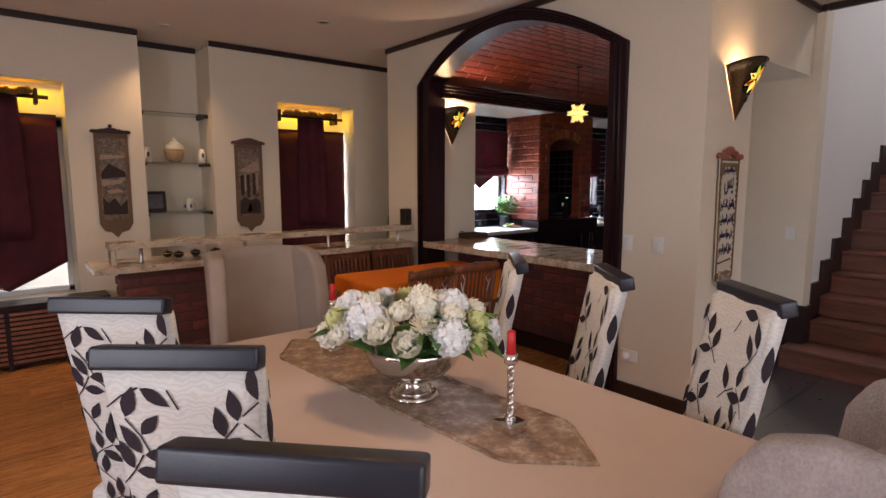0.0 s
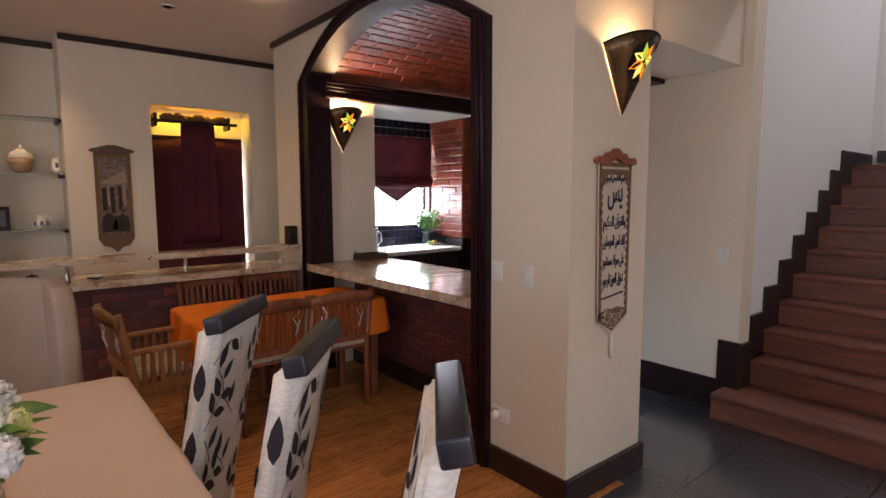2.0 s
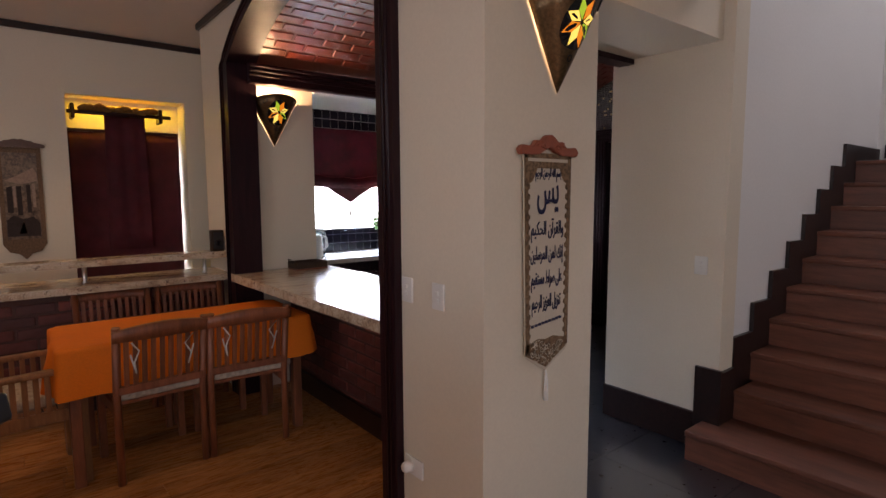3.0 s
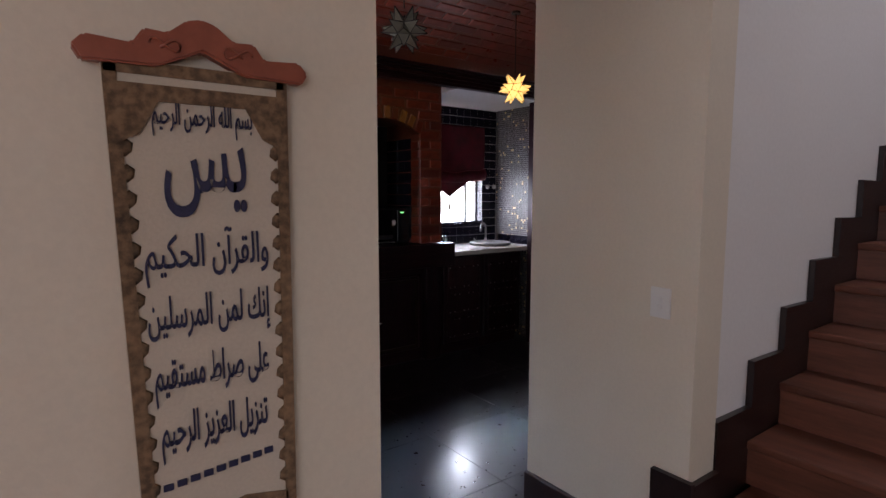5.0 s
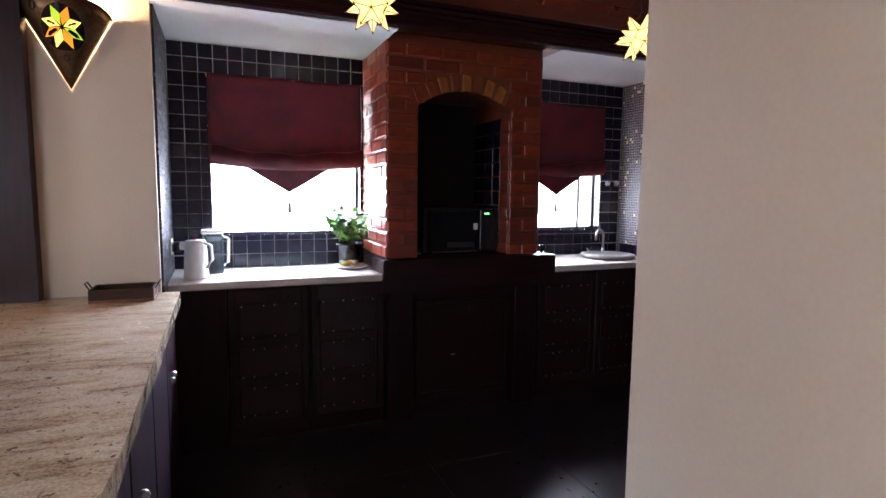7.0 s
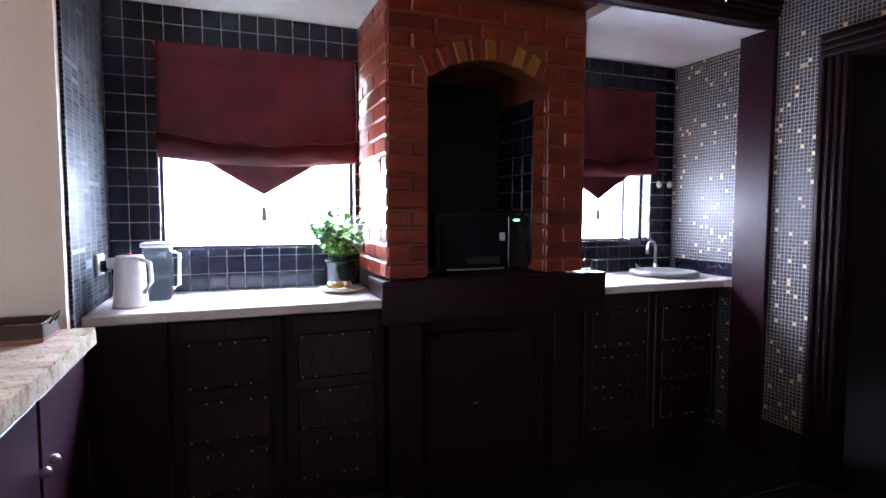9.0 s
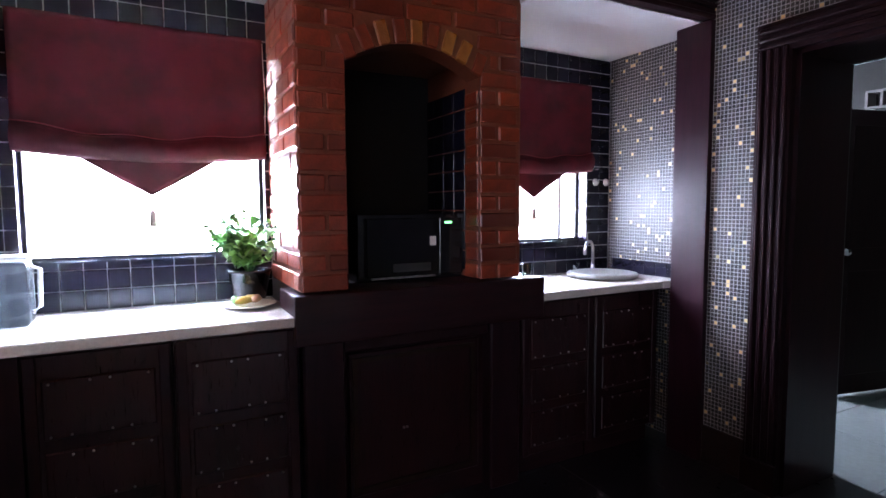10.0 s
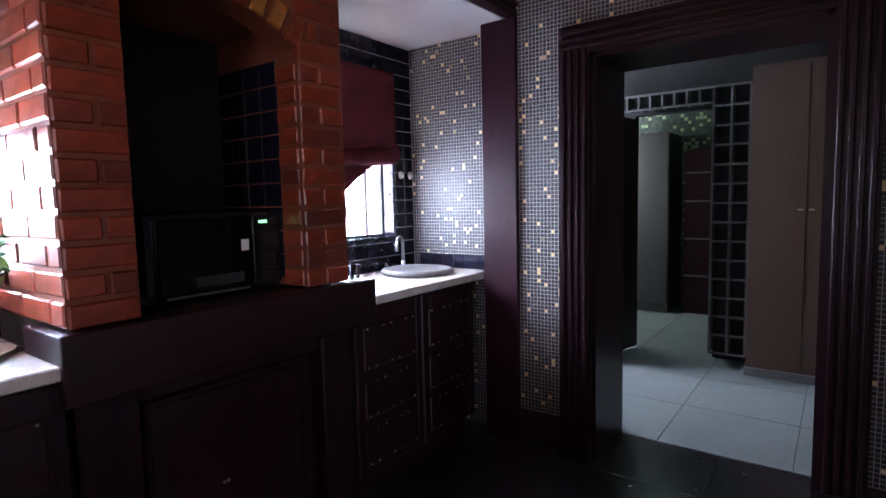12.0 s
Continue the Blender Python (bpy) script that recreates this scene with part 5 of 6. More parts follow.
part("small_script", b, M_ink, banner, "row of tiny unreadable script")


def sconce(m):
    s = thing("wall_sconce", "dark metal wedge wall sconce with lit coloured glass flower", "wall lamp", m, "wedge sconces")
    def cone(a, v, lift=0.0):
        """The half cone: a from 0 at the wall to pi, v from the tip to the rim."""
        return Vector((-(0.16 * v + lift) * math.cos(a), -0.004 - (0.15 * v + lift) * math.sin(a), (0.3 + 0.045 * math.sin(a)) * v))

    def laid(p, q, lift):
        v = 0.66 + q / 0.31
        return cone(math.pi / 2 + p / (0.155 * v), v, lift)

    part("metal_shade", sheet(lambda u, v: cone(math.pi * u, max(v, 0.01)), 20, 6, 0.002), M_hammered, s)
    part("rim", tube([cone(t, 1.0) for t in np.linspace(0, math.pi, 20)], 0.004, 6), M_iron, s)
    disc = bmesh.new()
    ringv = [[disc.verts.new(laid(rad * math.cos(t), rad * math.sin(t), 0.0028)) for t in np.linspace(0, 2 * math.pi, 24, endpoint=False)] for rad in (0.076, 0.05, 0.025)]
    for p_, q_ in zip(ringv, ringv[1:]):
        for k in range(24):
            disc.faces.new((p_[k], p_[(k + 1) % 24], q_[(k + 1) % 24], q_[k]))
    disc.faces.new(ringv[-1])
    part("dark_disc", disc, M_black, s)
    for k in range(8):
        t = 2 * math.pi * (k + 0.5) / 8
        d, e = (math.cos(t), math.sin(t)), (-math.sin(t), math.cos(t))
        rows = []
        pb = bmesh.new()
        for l_, w_ in ((0.006, 0.0), (0.038, 0.0155), (0.072, 0.0), (0.038, -0.0155)):
            rows.append(pb.verts.new(laid(d[0] * l_ + e[0] * w_, d[1] * l_ + e[1] * w_, 0.005)))
        pb.faces.new(rows)
        part("glass_petal", pb, (M_lemon, M_amber, M_lime, M_lemon, M_amber)[k % 5], s, "lit coloured glass petal")
    for p_, q_, r0 in ((-0.1, 0.075, 0.014), (0.1, 0.075, 0.014), (0.0, -0.1, 0.009), (0.0, 0.088, 0.01)):
        part("ring_ornament", tube([laid(p_ + r0 * math.cos(t), q_ + r0 * math.sin(t), 0.003) for t in np.linspace(0, 2 * math.pi, 15)], 0.0022, 5), M_iron, s)
    return s


sconce(pose(3.395, YP - 0.001, 1.78))
sconce(pose(3.345, 4.0 - 0.001, 1.76))


def star(m, lit, scale=1.0):
    s = thing("star_lantern", ("lit yellow glass" if lit else "unlit smoky glass") + " many-pointed star lantern hanging from the vault", "pendant lamp", m, "star lanterns")
    base = bmesh.new()
    bmesh.ops.create_icosphere(base, subdivisions=1, radius=0.055 * scale)
    edges = bmesh.new()
    for f in base.faces:
        tip = f.calc_center_median().normalized() * 0.118 * scale
        b = bmesh.new()
        ring = [v.co.copy() for v in f.verts]
        t = b.verts.new(tip)
        rv = [b.verts.new(c) for c in ring]
        for i in range(3):
            b.faces.new((rv[i], rv[(i + 1) % 3], t))
            tube([ring[i], tip], 0.0021, 4, edges)
        part("spike", b, M_star if lit else M_star_off, s)
    for e in base.edges:
        tube([e.verts[0].co, e.verts[1].co], 0.0014, 4, edges)
    base.free()
    part("lead_lattice", edges, M_iron, s)
    top = m.translation.z
    y = m.translation.y
    part("cord", tube([(0, 0, 0.1), (0, 0, arch_z(y) - top)], 0.003, 6), M_iron, s)
    part("ceiling_rose", lathe([(0.03, -0.018), (0.028, -0.004), (0.0, 0.0)], 16, None, pose(0, 0, arch_z(y) - top)), M_bronze, s)
    return s


star(pose(4.5, 3.43, 2.09), True)
star(pose(5.75, 3.3, 2.07), True)
star(pose(4.585, 2.85, 2.15, 0, 0, 20), False)


def wall_plate(m, kind_, w=0.07, hgt=0.1):
    s = thing("light_switch" if kind_ == "switch" else "wall_socket", "cream plastic light switch plate on the wall" if kind_ == "switch" else "cream socket with a plug on the lower wall", "switch" if kind_ == "switch" else "socket", m)
    part("plate", box(-w / 2, -0.009, 0, w / 2, 0, hgt, None, 0.003, 2), M_plastic, s)
    if kind_ == "switch":
        part("toggle", box(-0.009, -0.015, hgt * 0.55, 0.009, -0.0092, hgt * 0.72, None, 0.002), M_plastic, s)
        part("toggle", box(-0.009, -0.015, hgt * 0.28, 0.009, -0.0092, hgt * 0.45, None, 0.002), M_plastic, s)
    else:
        part("plug", lathe([(0.024, 0), (0.022, 0.03), (0.014, 0.04), (0, 0.04)], 16, None, pose(-0.015, -0.0095, hgt * 0.5, 90, 0, 0)), M_plastic, s)
    return s


wall_plate(pose(XA - 0.001, 1.9, 0.99, 0, 0, -90), "switch")
wall_plate(pose(XA - 0.001, 1.7, 0.99, 0, 0, -90), "switch")
wall_plate(pose(XA - 0.001, 1.865, 0.275, 0, 0, -90), "socket", 0.12, 0.075)
wall_plate(pose(4.744, 1.55, 0.975, 0, 0, -90), "switch")

for x, y in ((1.157, 5.085), (2.12, 4.165), (0.2, 4.165)):
    d = thing("downlight", "small round recessed ceiling downlight with white ring", "downlight", pose(x, y, CEIL - 0.006), "ceiling downlights")
    part("ring", lathe([(0.045, 0), (0.045, 0.005), (0.028, 0.005), (0.03, 0.0)], 20), M_white, d)
    part("lamp", lathe([(0.026, 0.001), (0.0, 0.0)], 20), M_bulb, d)

# ---- kitchen ----


def kitchen_window(w, nm):
    x0, x1, z0, z1 = w
    win = tagged(new(nm), kind="structure")
    fr = bmesh.new()
    for a in ((x0, z0, x0 + 0.013, z1), (x1 - 0.013, z0, x1, z1), (x0, z0, x1, z0 + 0.016), (x0, z1 - 0.03, x1, z1)):
        box(a[0], 4.74, a[1], a[2], 4.78, a[3], fr)
    part("window_frame", fr, M_iron, win)
    if nm == "window_4":
        xm = x0 + (x1 - x0) * 0.82
        part("mullion", box(xm, 4.745, z0 + 0.016, xm + 0.025, 4.775, z1 - 0.03), M_white, win)
    pane = part("pane", box(x0 + 0.013, 4.76, z0 + 0.016, x1 - 0.013, 4.763, z1 - 0.03), M_pane, win)
    pane.visible_shadow = False
    part("window_sill", box(x0, KY - 0.004, z0 - 0.002, x1, 4.74, z0 + 0.004), M_tile, win)
    for xa, xb in ((x0 - 0.002, x0 + 0.004), (x1 - 0.004, x1 + 0.002)):
        part("reveal", box(xa, KY - 0.002, z0 + 0.005, xb, 4.739, z1 - 0.005), M_tile, win)
    blind = thing("roman_blind", "crimson velvet roman blind with pointed hem and tassel, half drawn", "blind", None, "kitchen blinds")
    y = KY - 0.03
    def f(u, v):
        low = 1.5 - 0.022 * math.sin(math.pi * u) - 0.145 * max(0.0, 1 - abs(2 * u - 1) / 0.58)
        z = low + (z1 + 0.01 - low) * v
        return Vector((x0 + 0.006 + (x1 - x0 - 0.012) * u, y - 0.004 * math.sin(u * 17 + z * 9) - 0.005 * math.sin(u * 5 + 1) * (1 - v), z))
    part("cloth_panel", sheet(f, 40, 24, 0.005), M_maroon, blind)

    def band(u, v):
        seam = 1.6 - 0.04 * math.sin(math.pi * u) + 0.006 * math.sin(u * 19)
        foot = 1.495 - 0.028 * math.sin(math.pi * u)
        z = foot + (seam - foot) * v
        return Vector((x0 + 0.004 + (x1 - x0 - 0.008) * u, y - 0.012 - 0.024 * math.sin(math.pi * min(1, v * 1.15)) ** 0.7 - 0.004 * math.sin(u * 23 + v * 4), z))
    part("fold_band", sheet(band, 36, 10, 0.004), M_maroon, blind, "crimson folded band")
    for v_ in (0.0, 1.0):
        part("seam", tube([band(u, v_) + Vector((0, -0.004, 0.002)) for u in np.linspace(0, 1, 30)], 0.003, 6), M_seam_highlight, blind, "stitched crimson seam, lightened for its highlight")
    xm = (x0 + x1) / 2
    part("tassel", tube([(xm, y - 0.005, 1.32), (xm, y - 0.005, 1.275), (xm, y - 0.005, 1.27), (xm, y - 0.005, 1.21)], [0.0015, 0.004, 0.011, 0.014], 8), M_taupe, blind, "drab hanging tassel")
    part("cord", tube([(x1 - 0.003, y + 0.01, z1), (x1 + 0.004, y + 0.005, z1 - 0.25), (x1 - 0.002, y + 0.008, z1 - 0.45)], 0.002, 5), M_cord, blind, "white pull cord")
    return win


kitchen_window(W1, "window_3")
kitchen_window(W2, "window_4")

# chimney with its oven recess
chimney = tagged(new("chimney"), "varnished red brick chimney breast with arched oven recess", kind="structure")
CX0, CX1, CY = 4.775, 5.755, 4.15
OX0, OX1, OZ0, OZ1, OTOP = 4.955, 5.55, 0.985, 1.83, 1.925


def recess_z(x):
    return OZ1 + (OTOP - OZ1) * (1 - (2 * (x - OX0) / (OX1 - OX0) - 1) ** 2)


xs = np.linspace(OX0, OX1, 17)
b = prism([(CX0 - 0.003, 0.97), (OX0, 0.97), (OX0, OZ1)] + [(x, recess_z(x)) for x in xs[1:-1]] + [(OX1, OZ1), (OX1, 0.97), (CX1 + 0.003, 0.97), (CX1 + 0.003, 2.209), (CX0 - 0.003, 2.209)], "y", CY - 0.003, CY + 0.11)
box(CX0 - 0.003, CY + 0.11, 0.97, OX0, KY, 2.165, b)
box(OX1, CY + 0.11, 0.97, CX1 + 0.003, KY, 2.165, b)
box(OX0, CY + 0.11, OTOP + 0.005, OX1, KY, 2.165, b)
part("chimney_body", b, M_mortar_gloss, chimney)
b = box(OX0 + 0.001, KY - 0.02, 0.97, OX1 - 0.001, KY - 0.002, OTOP)
box(OX0 + 0.001, CY + 0.112, 0.97, OX0 + 0.008, KY - 0.02, OTOP, b)
part("lining", b, M_matt_black, chimney)
for i in range(4):
    for j in range(9):
        part("lining_tile", box(OX1 - 0.006, CY + 0.12 + 0.1 * i, 1.0 + 0.09 * j, OX1 - 0.001, CY + 0.214 + 0.1 * i, 1.084 + 0.09 * j, None, 0.001), M_tile, chimney)
oven = thing("microwave_oven", "dark glass-fronted microwave with green clock in the brick recess", "microwave", pose(5.3, 4.285, 0.965))
part("case", box(-0.255, 0.02, 0, 0.25, 0.36, 0.29, None, 0.006), M_black, oven)
dr = part("door", box(-0.22, 0.0, 0.02, 0.12, 0.019, 0.27, None, 0.004), M_screen, oven)
part("trim_strip", box(-0.2, -0.005, 0.012, 0.1, 0.0, 0.02), M_steel, oven)
part("control_panel", box(0.125, 0.0, 0.02, 0.245, 0.019, 0.27, None, 0.003), M_black, oven)
part("clock", box(0.15, -0.002, 0.245, 0.185, -0.0002, 0.255), M_led, oven, "glowing green clock bar")
# Pale square and grey strip imitate room reflections in the oven glass.
part("notice", box(0.075, -0.002, 0.15, 0.105, -0.0003, 0.19), M_white, oven, "pale square for a reflected switch")
part("shelf_reflector", box(-0.1, -0.002, 0.04, 0.08, -0.0003, 0.075), surface("grey_glass_reflection", (0.03, 0.03, 0.032), 0.4), oven)

hearth = thing("hearth_unit", "massive dark wooden hearth surround below the brick chimney", "fireplace surround")
part("mantel", box(4.74, 4.105, 0.775, 5.87, 4.365, 0.962, None, 0.006, 2), M_dark, hearth)
part("back_panel", box(4.765, 4.225, 0.0, 5.775, 4.6, 0.775), M_dark, hearth)
for x in (4.775, 5.605):
    part("pier", box(x, 4.145, 0.0, x + 0.16, 4.225, 0.775, None, 0.008), M_darkv, hearth)
part("lower_moulding", box(4.935, 4.165, 0.72, 5.605, 4.225, 0.772, None, 0.006), M_dark, hearth)
d = part("door", box(4.965, 4.2, 0.1, 5.575, 4.224, 0.7, None, 0.005), M_wicker, hearth, "dark stove door")
for a in ((4.98, 0.12, 5.0, 0.68), (5.53, 0.12, 5.55, 0.68), (5.0, 0.66, 5.53, 0.68), (5.0, 0.12, 5.53, 0.14)):
    part("door_border", box(a[0], 4.193, a[1], a[2], 4.2, a[3]), M_bronze, d)
for x in (5.2, 5.215):
    part("knob", ball(0.006, 2), M_steel, d).matrix_basis = pose(x, 4.19, 0.36)
for z in (0.2, 0.32, 0.44, 0.56, 0.68):
    part("side_tile", box(4.757, 4.155, z - 0.055, 4.764, 4.255, z + 0.055, None, 0.002), M_tile, hearth)


def cabinet(x0, x1, y, group):
    c = thing("base_cabinet", "dark carved wooden kitchen cabinet with rows of metal studs", "cabinet", None, group)
    part("body", box(x0, y + 0.02, 0.1, x1, 4.6, TOP - 0.039), M_darkv, c)
    part("plinth", box(x0, y + 0.06, 0.0, x1, 4.6, 0.1), M_dark, c)
    dr_ = part("door", box(x0 + 0.006, y, 0.11, x1 - 0.006, y + 0.019, 0.835, None, 0.004), M_wicker, c)
    for z0, z1 in ((0.15, 0.32), (0.36, 0.53), (0.57, 0.76)):
        part("raised_panel", box(x0 + 0.05, y - 0.01, z0, x1 - 0.05, y - 0.0005, z1, None, 0.005), M_wicker, dr_)
        st = bmesh.new()
        n = max(4, int((x1 - x0) / 0.06))
        for zz in (z0 + 0.012, z1 - 0.012):
            for k in range(n):
                if (k + int(zz * 100)) % 3:
                    ball(0.005, 1, Matrix.Translation((x0 + 0.07 + (x1 - x0 - 0.14) * k / (n - 1), y - 0.012, zz)), 0, st)
        tagged(part("studs", st, M_steel, dr_, "rows of little metal studs"), kind="stuff")
    for a in ((x0 + 0.006, 0.11, x0 + 0.04, 0.835), (x1 - 0.04, 0.11, x1 - 0.006, 0.835)):
        part("stile", box(a[0], y - 0.008, a[1], a[2], y - 0.0005, a[3], None, 0.003), M_darkv, dr_)
    return c


for a in ((3.664, 3.925), ):
    part("end_panel", box(a[0], 4.165, 0.0, a[1], 4.6, 0.846), M_darkv, thing("cabinet_filler", "dark wooden filler panel beside the cabinets", "cabinet"))
cabinet(3.93, 4.34, 4.155, "base cabinets under the window")
cabinet(4.345, 4.76, 4.155, "base cabinets under the window")
cabinet(5.78, 6.22, 4.155, "base cabinets under the sink")
cabinet(6.225, 6.67, 4.155, "base cabinets under the sink")
c = thing("kitchen_worktop", "polished granite worktop below the window, lightened for glare", "worktop")
part("slab", box(3.662, 4.12, TOP - 0.038, 4.765, KY, TOP, None, 0.005), M_glare_granite, c)
c = thing("sink_worktop", "polished granite worktop round the basin, lightened for glare", "worktop")
part("slab", box(5.775, 4.12, TOP - 0.038, 6.67, KY, TOP, None, 0.005, 1), M_glare_granite, c)
part("slab_corner", box(6.671, 4.12, TOP - 0.038, KX1, KY, TOP), M_glare_granite, c)
sink = thing("round_basin", "round grey stone basin set on the worktop", "sink", pose(6.52, 4.41, TOP + 0.0005))
part("basin", lathe([(0.13, 0.0), (0.185, 0.003), (0.195, 0.015), (0.19, 0.028), (0.17, 0.032), (0.145, 0.024), (0.12, 0.012), (0.05, 0.006), (0, 0.006)], 36), M_stone, sink)
part("drain", lathe([(0.02, 0.0065), (0.018, 0.009), (0, 0.009)], 16), M_steel, sink)
tap = thing("kitchen_tap", "slim brushed swan-neck tap behind the round basin", "tap", pose(6.63, 4.6, TOP + 0.0005))
part("base", lathe([(0.022, 0), (0.022, 0.01), (0.013, 0.02), (0.012, 0.05)], 16), M_steel, tap)
part("spout", tube([(0, 0, 0.03), (0, 0, 0.14)] + [(-0.05 * (1 - math.cos(t)) , -0.02 * (1 - math.cos(t)), 0.14 + 0.05 * math.sin(t)) for t in np.linspace(0.2, math.pi, 9)] + [(-0.1, -0.04, 0.115)], 0.0095, 10), M_steel, tap)
part("lever", tube([(-0.12, 0.02, 0.0), (-0.12, 0.02, 0.03), (-0.15, 0.0, 0.05)], [0.012, 0.01, 0.004], 8), M_steel, tap)

# crockery and plants on the worktop
kettle = thing("electric_kettle", "white upright plastic electric kettle with big handle", "kettle", pose(3.79, 4.3, TOP + 0.0015))
part("body", lathe([(0.062, 0.0), (0.063, 0.01), (0.06, 0.03), (0.054, 0.15), (0.05, 0.19), (0.045, 0.198), (0, 0.2)], 28), M_white, kettle)
part("handle", tube([(0.042, -0.03, 0.185), (0.075, -0.045, 0.17), (0.08, -0.05, 0.1), (0.05, -0.03, 0.055)], 0.0085, 8), M_white, kettle)
part("lid_button", lathe([(0.012, 0.2), (0.01, 0.206), (0, 0.207)], 12), M_red, kettle, "small red lid button")
part("spout", prism([(-0.015, 0.15), (0.015, 0.15), (0.02, 0.19), (-0.02, 0.19)], "x", -0.075, -0.045, None, 0.004), M_white, kettle)
jugf = thing("water_filter", "pale blue translucent water filter jug behind the kettle", "water jug", pose(3.87, 4.45, TOP + 0.0015))
part("body", box(-0.055, -0.06, 0, 0.055, 0.06, 0.22, None, 0.02, 3), M_blueplastic, jugf)
part("lid", box(-0.058, -0.062, 0.221, 0.058, 0.062, 0.24, None, 0.006, 2), M_white, jugf)
part("handle", tube([(0.055, 0, 0.2), (0.082, 0, 0.19), (0.078, 0, 0.06), (0.055, 0, 0.04)], 0.008, 8), M_white, jugf)
plate = thing("fruit_plate", "white plate with ripe fruit on the worktop", "plate", pose(4.63, 4.42, TOP + 0.0015))
part("dish", lathe([(0.05, 0), (0.09, 0.008), (0.105, 0.015), (0.103, 0.017), (0.05, 0.006), (0, 0.006)], 28), M_creamware, plate)
for k, (x, y, a, mt) in enumerate(((-0.02, -0.01, 20, M_yellow), (0.01, 0.02, -30, M_yellow), (0.035, 0.01, 60, M_clay), (-0.045, 0.02, 80, M_leaf_bright))):
    part("fruit", tube([(-0.035, 0, 0.024), (-0.015, 0.005, 0.03), (0.015, 0.006, 0.03), (0.035, 0, 0.026)], [0.006, 0.016, 0.016, 0.006], 10), mt, plate, "ripe fruit").matrix_basis = pose(x, y, 0, 0, 0, a)
plant = thing("potted_plant", "bushy green herb in a dark pot by the chimney", "plant", pose(4.655, 4.565, TOP + 0.0015) @ Matrix.Scale(1.25, 4))
part("pot", lathe([(0.05, 0), (0.07, 0.1), (0.075, 0.11), (0.068, 0.11), (0.06, 0.09), (0, 0.085)], 24), M_black, plant)
rp = random.Random(6)
stem = bmesh.new()
me_a = shared("herb_leaf", leaf_mesh(0.036, 0.03), M_leaf)
me_b = shared("herb_leaf_bright", leaf_mesh(0.034, 0.028), M_herb)
for k in range(52):
    a, lean = rp.uniform(0, 6.28), rp.uniform(0.02, 0.13)
    hh = rp.uniform(0.1, 0.24)
    tip = Vector((lean * math.cos(a) - 0.02, lean * math.sin(a) - 0.02, 0.09 + hh * (1 - lean * 2)))
    tube([(0, 0, 0.09), (tip.x * 0.4, tip.y * 0.4, 0.09 + hh * 0.5), tuple(tip)], 0.0018, 4, stem)
    for q in range(8):
        t = rp.uniform(0.4, 1.05)
        p = Vector((tip.x * t, tip.y * t, 0.09 + (tip.z - 0.09) * t))
        piece("leaf", me_b if rp.random() < 0.75 else me_a, plant, Matrix.Translation(p) @ pose(0, 0, 0, rp.uniform(-30, 50), rp.uniform(-40, 40), rp.uniform(0, 360)) @ Matrix.Scale(rp.uniform(0.7, 1.2), 4))
part("stems", stem, M_leaf, plant)
soap = thing("drinking_glass", "small clear glass on the corner of the hearth", "glass", pose(5.815, 4.17, 0.963))
part("tumbler", lathe([(0.02, 0), (0.024, 0.06), (0.022, 0.06), (0.018, 0.006), (0, 0.006)], 16), M_shelf, soap)
for x in (6.69, 6.775):
    s = thing("round_socket", "small round white switch on the navy tiles", "switch", pose(x, KY - 0.008, 1.43), "round tile switches")
    part("disc", lathe([(0.022, 0), (0.02, 0.01), (0, 0.012)], 20, None, pose(0, 0, 0, 90, 0, 0)), M_plastic, s)
    part("button", lathe([(0.009, 0.012), (0.008, 0.017), (0, 0.018)], 14, None, pose(0, 0, 0, 90, 0, 0)), M_white, s)
ks = thing("kettle_socket", "white double socket with black plug above the worktop", "socket", pose(3.661, 4.42, 1.0))
part("plate", box(0, -0.06, 0, 0.012, 0.06, 0.085, None, 0.003, 2), M_plastic, ks)
part("plug", box(0.012, -0.035, 0.015, 0.05, 0.01, 0.06, None, 0.006, 2), M_black, ks, "black plug")
part("cable", tube([(0.05, -0.012, 0.035), (0.09, -0.04, 0.0), (0.1, -0.08, -0.09), (0.13, -0.1, -0.12)], 0.004, 6), M_black, ks, "black cable")

tray = thing("wooden_tray", "weathered wooden tray with iron handles on the granite bar", "tray", pose(3.52, 3.88, 0.8715, 0, 0, 0))
part("base", box(-0.12, -0.08, 0, 0.12, 0.08, 0.01), M_teak, tray)
for a in ((-0.12, -0.08, 0.12, -0.07), (-0.12, 0.07, 0.12, 0.08), (-0.12, -0.07, -0.11, 0.07), (0.11, -0.07, 0.12, 0.07)):
    part("side", box(a[0], a[1], 0.01, a[2], a[3], 0.055, None, 0.002), M_under, tray)
for s in (-1, 1):
    part("handle", tube([(s * 0.122, -0.025, 0.045), (s * 0.14, -0.025, 0.075), (s * 0.14, 0.025, 0.075), (s * 0.122, 0.025, 0.045)], 0.003, 6), M_iron, tray, "iron loop handle")

for k in range(4):
    y0 = 2.12 + 0.46 * k
    c = thing("bar_cabinet", "dark panelled cabinet door unit under the bar", "cabinet", None, "bar cabinets")
    part("body", box(3.545, y0, 0.08, 3.685, y0 + 0.455, 0.81), M_darkv, c)
    part("plinth", box(3.545, y0, 0.0, 3.66, y0 + 0.455, 0.08), M_dark, c)
    d = part("door", box(3.686, y0 + 0.006, 0.1, 3.705, y0 + 0.449, 0.79, None, 0.004), M_plum, c)
    yy = y0 + (0.42 if k % 2 == 0 else 0.035)
    part("knob", ball(0.014, 2), M_steel, d, "round steel knob").matrix_basis = pose(3.725, yy, 0.62)

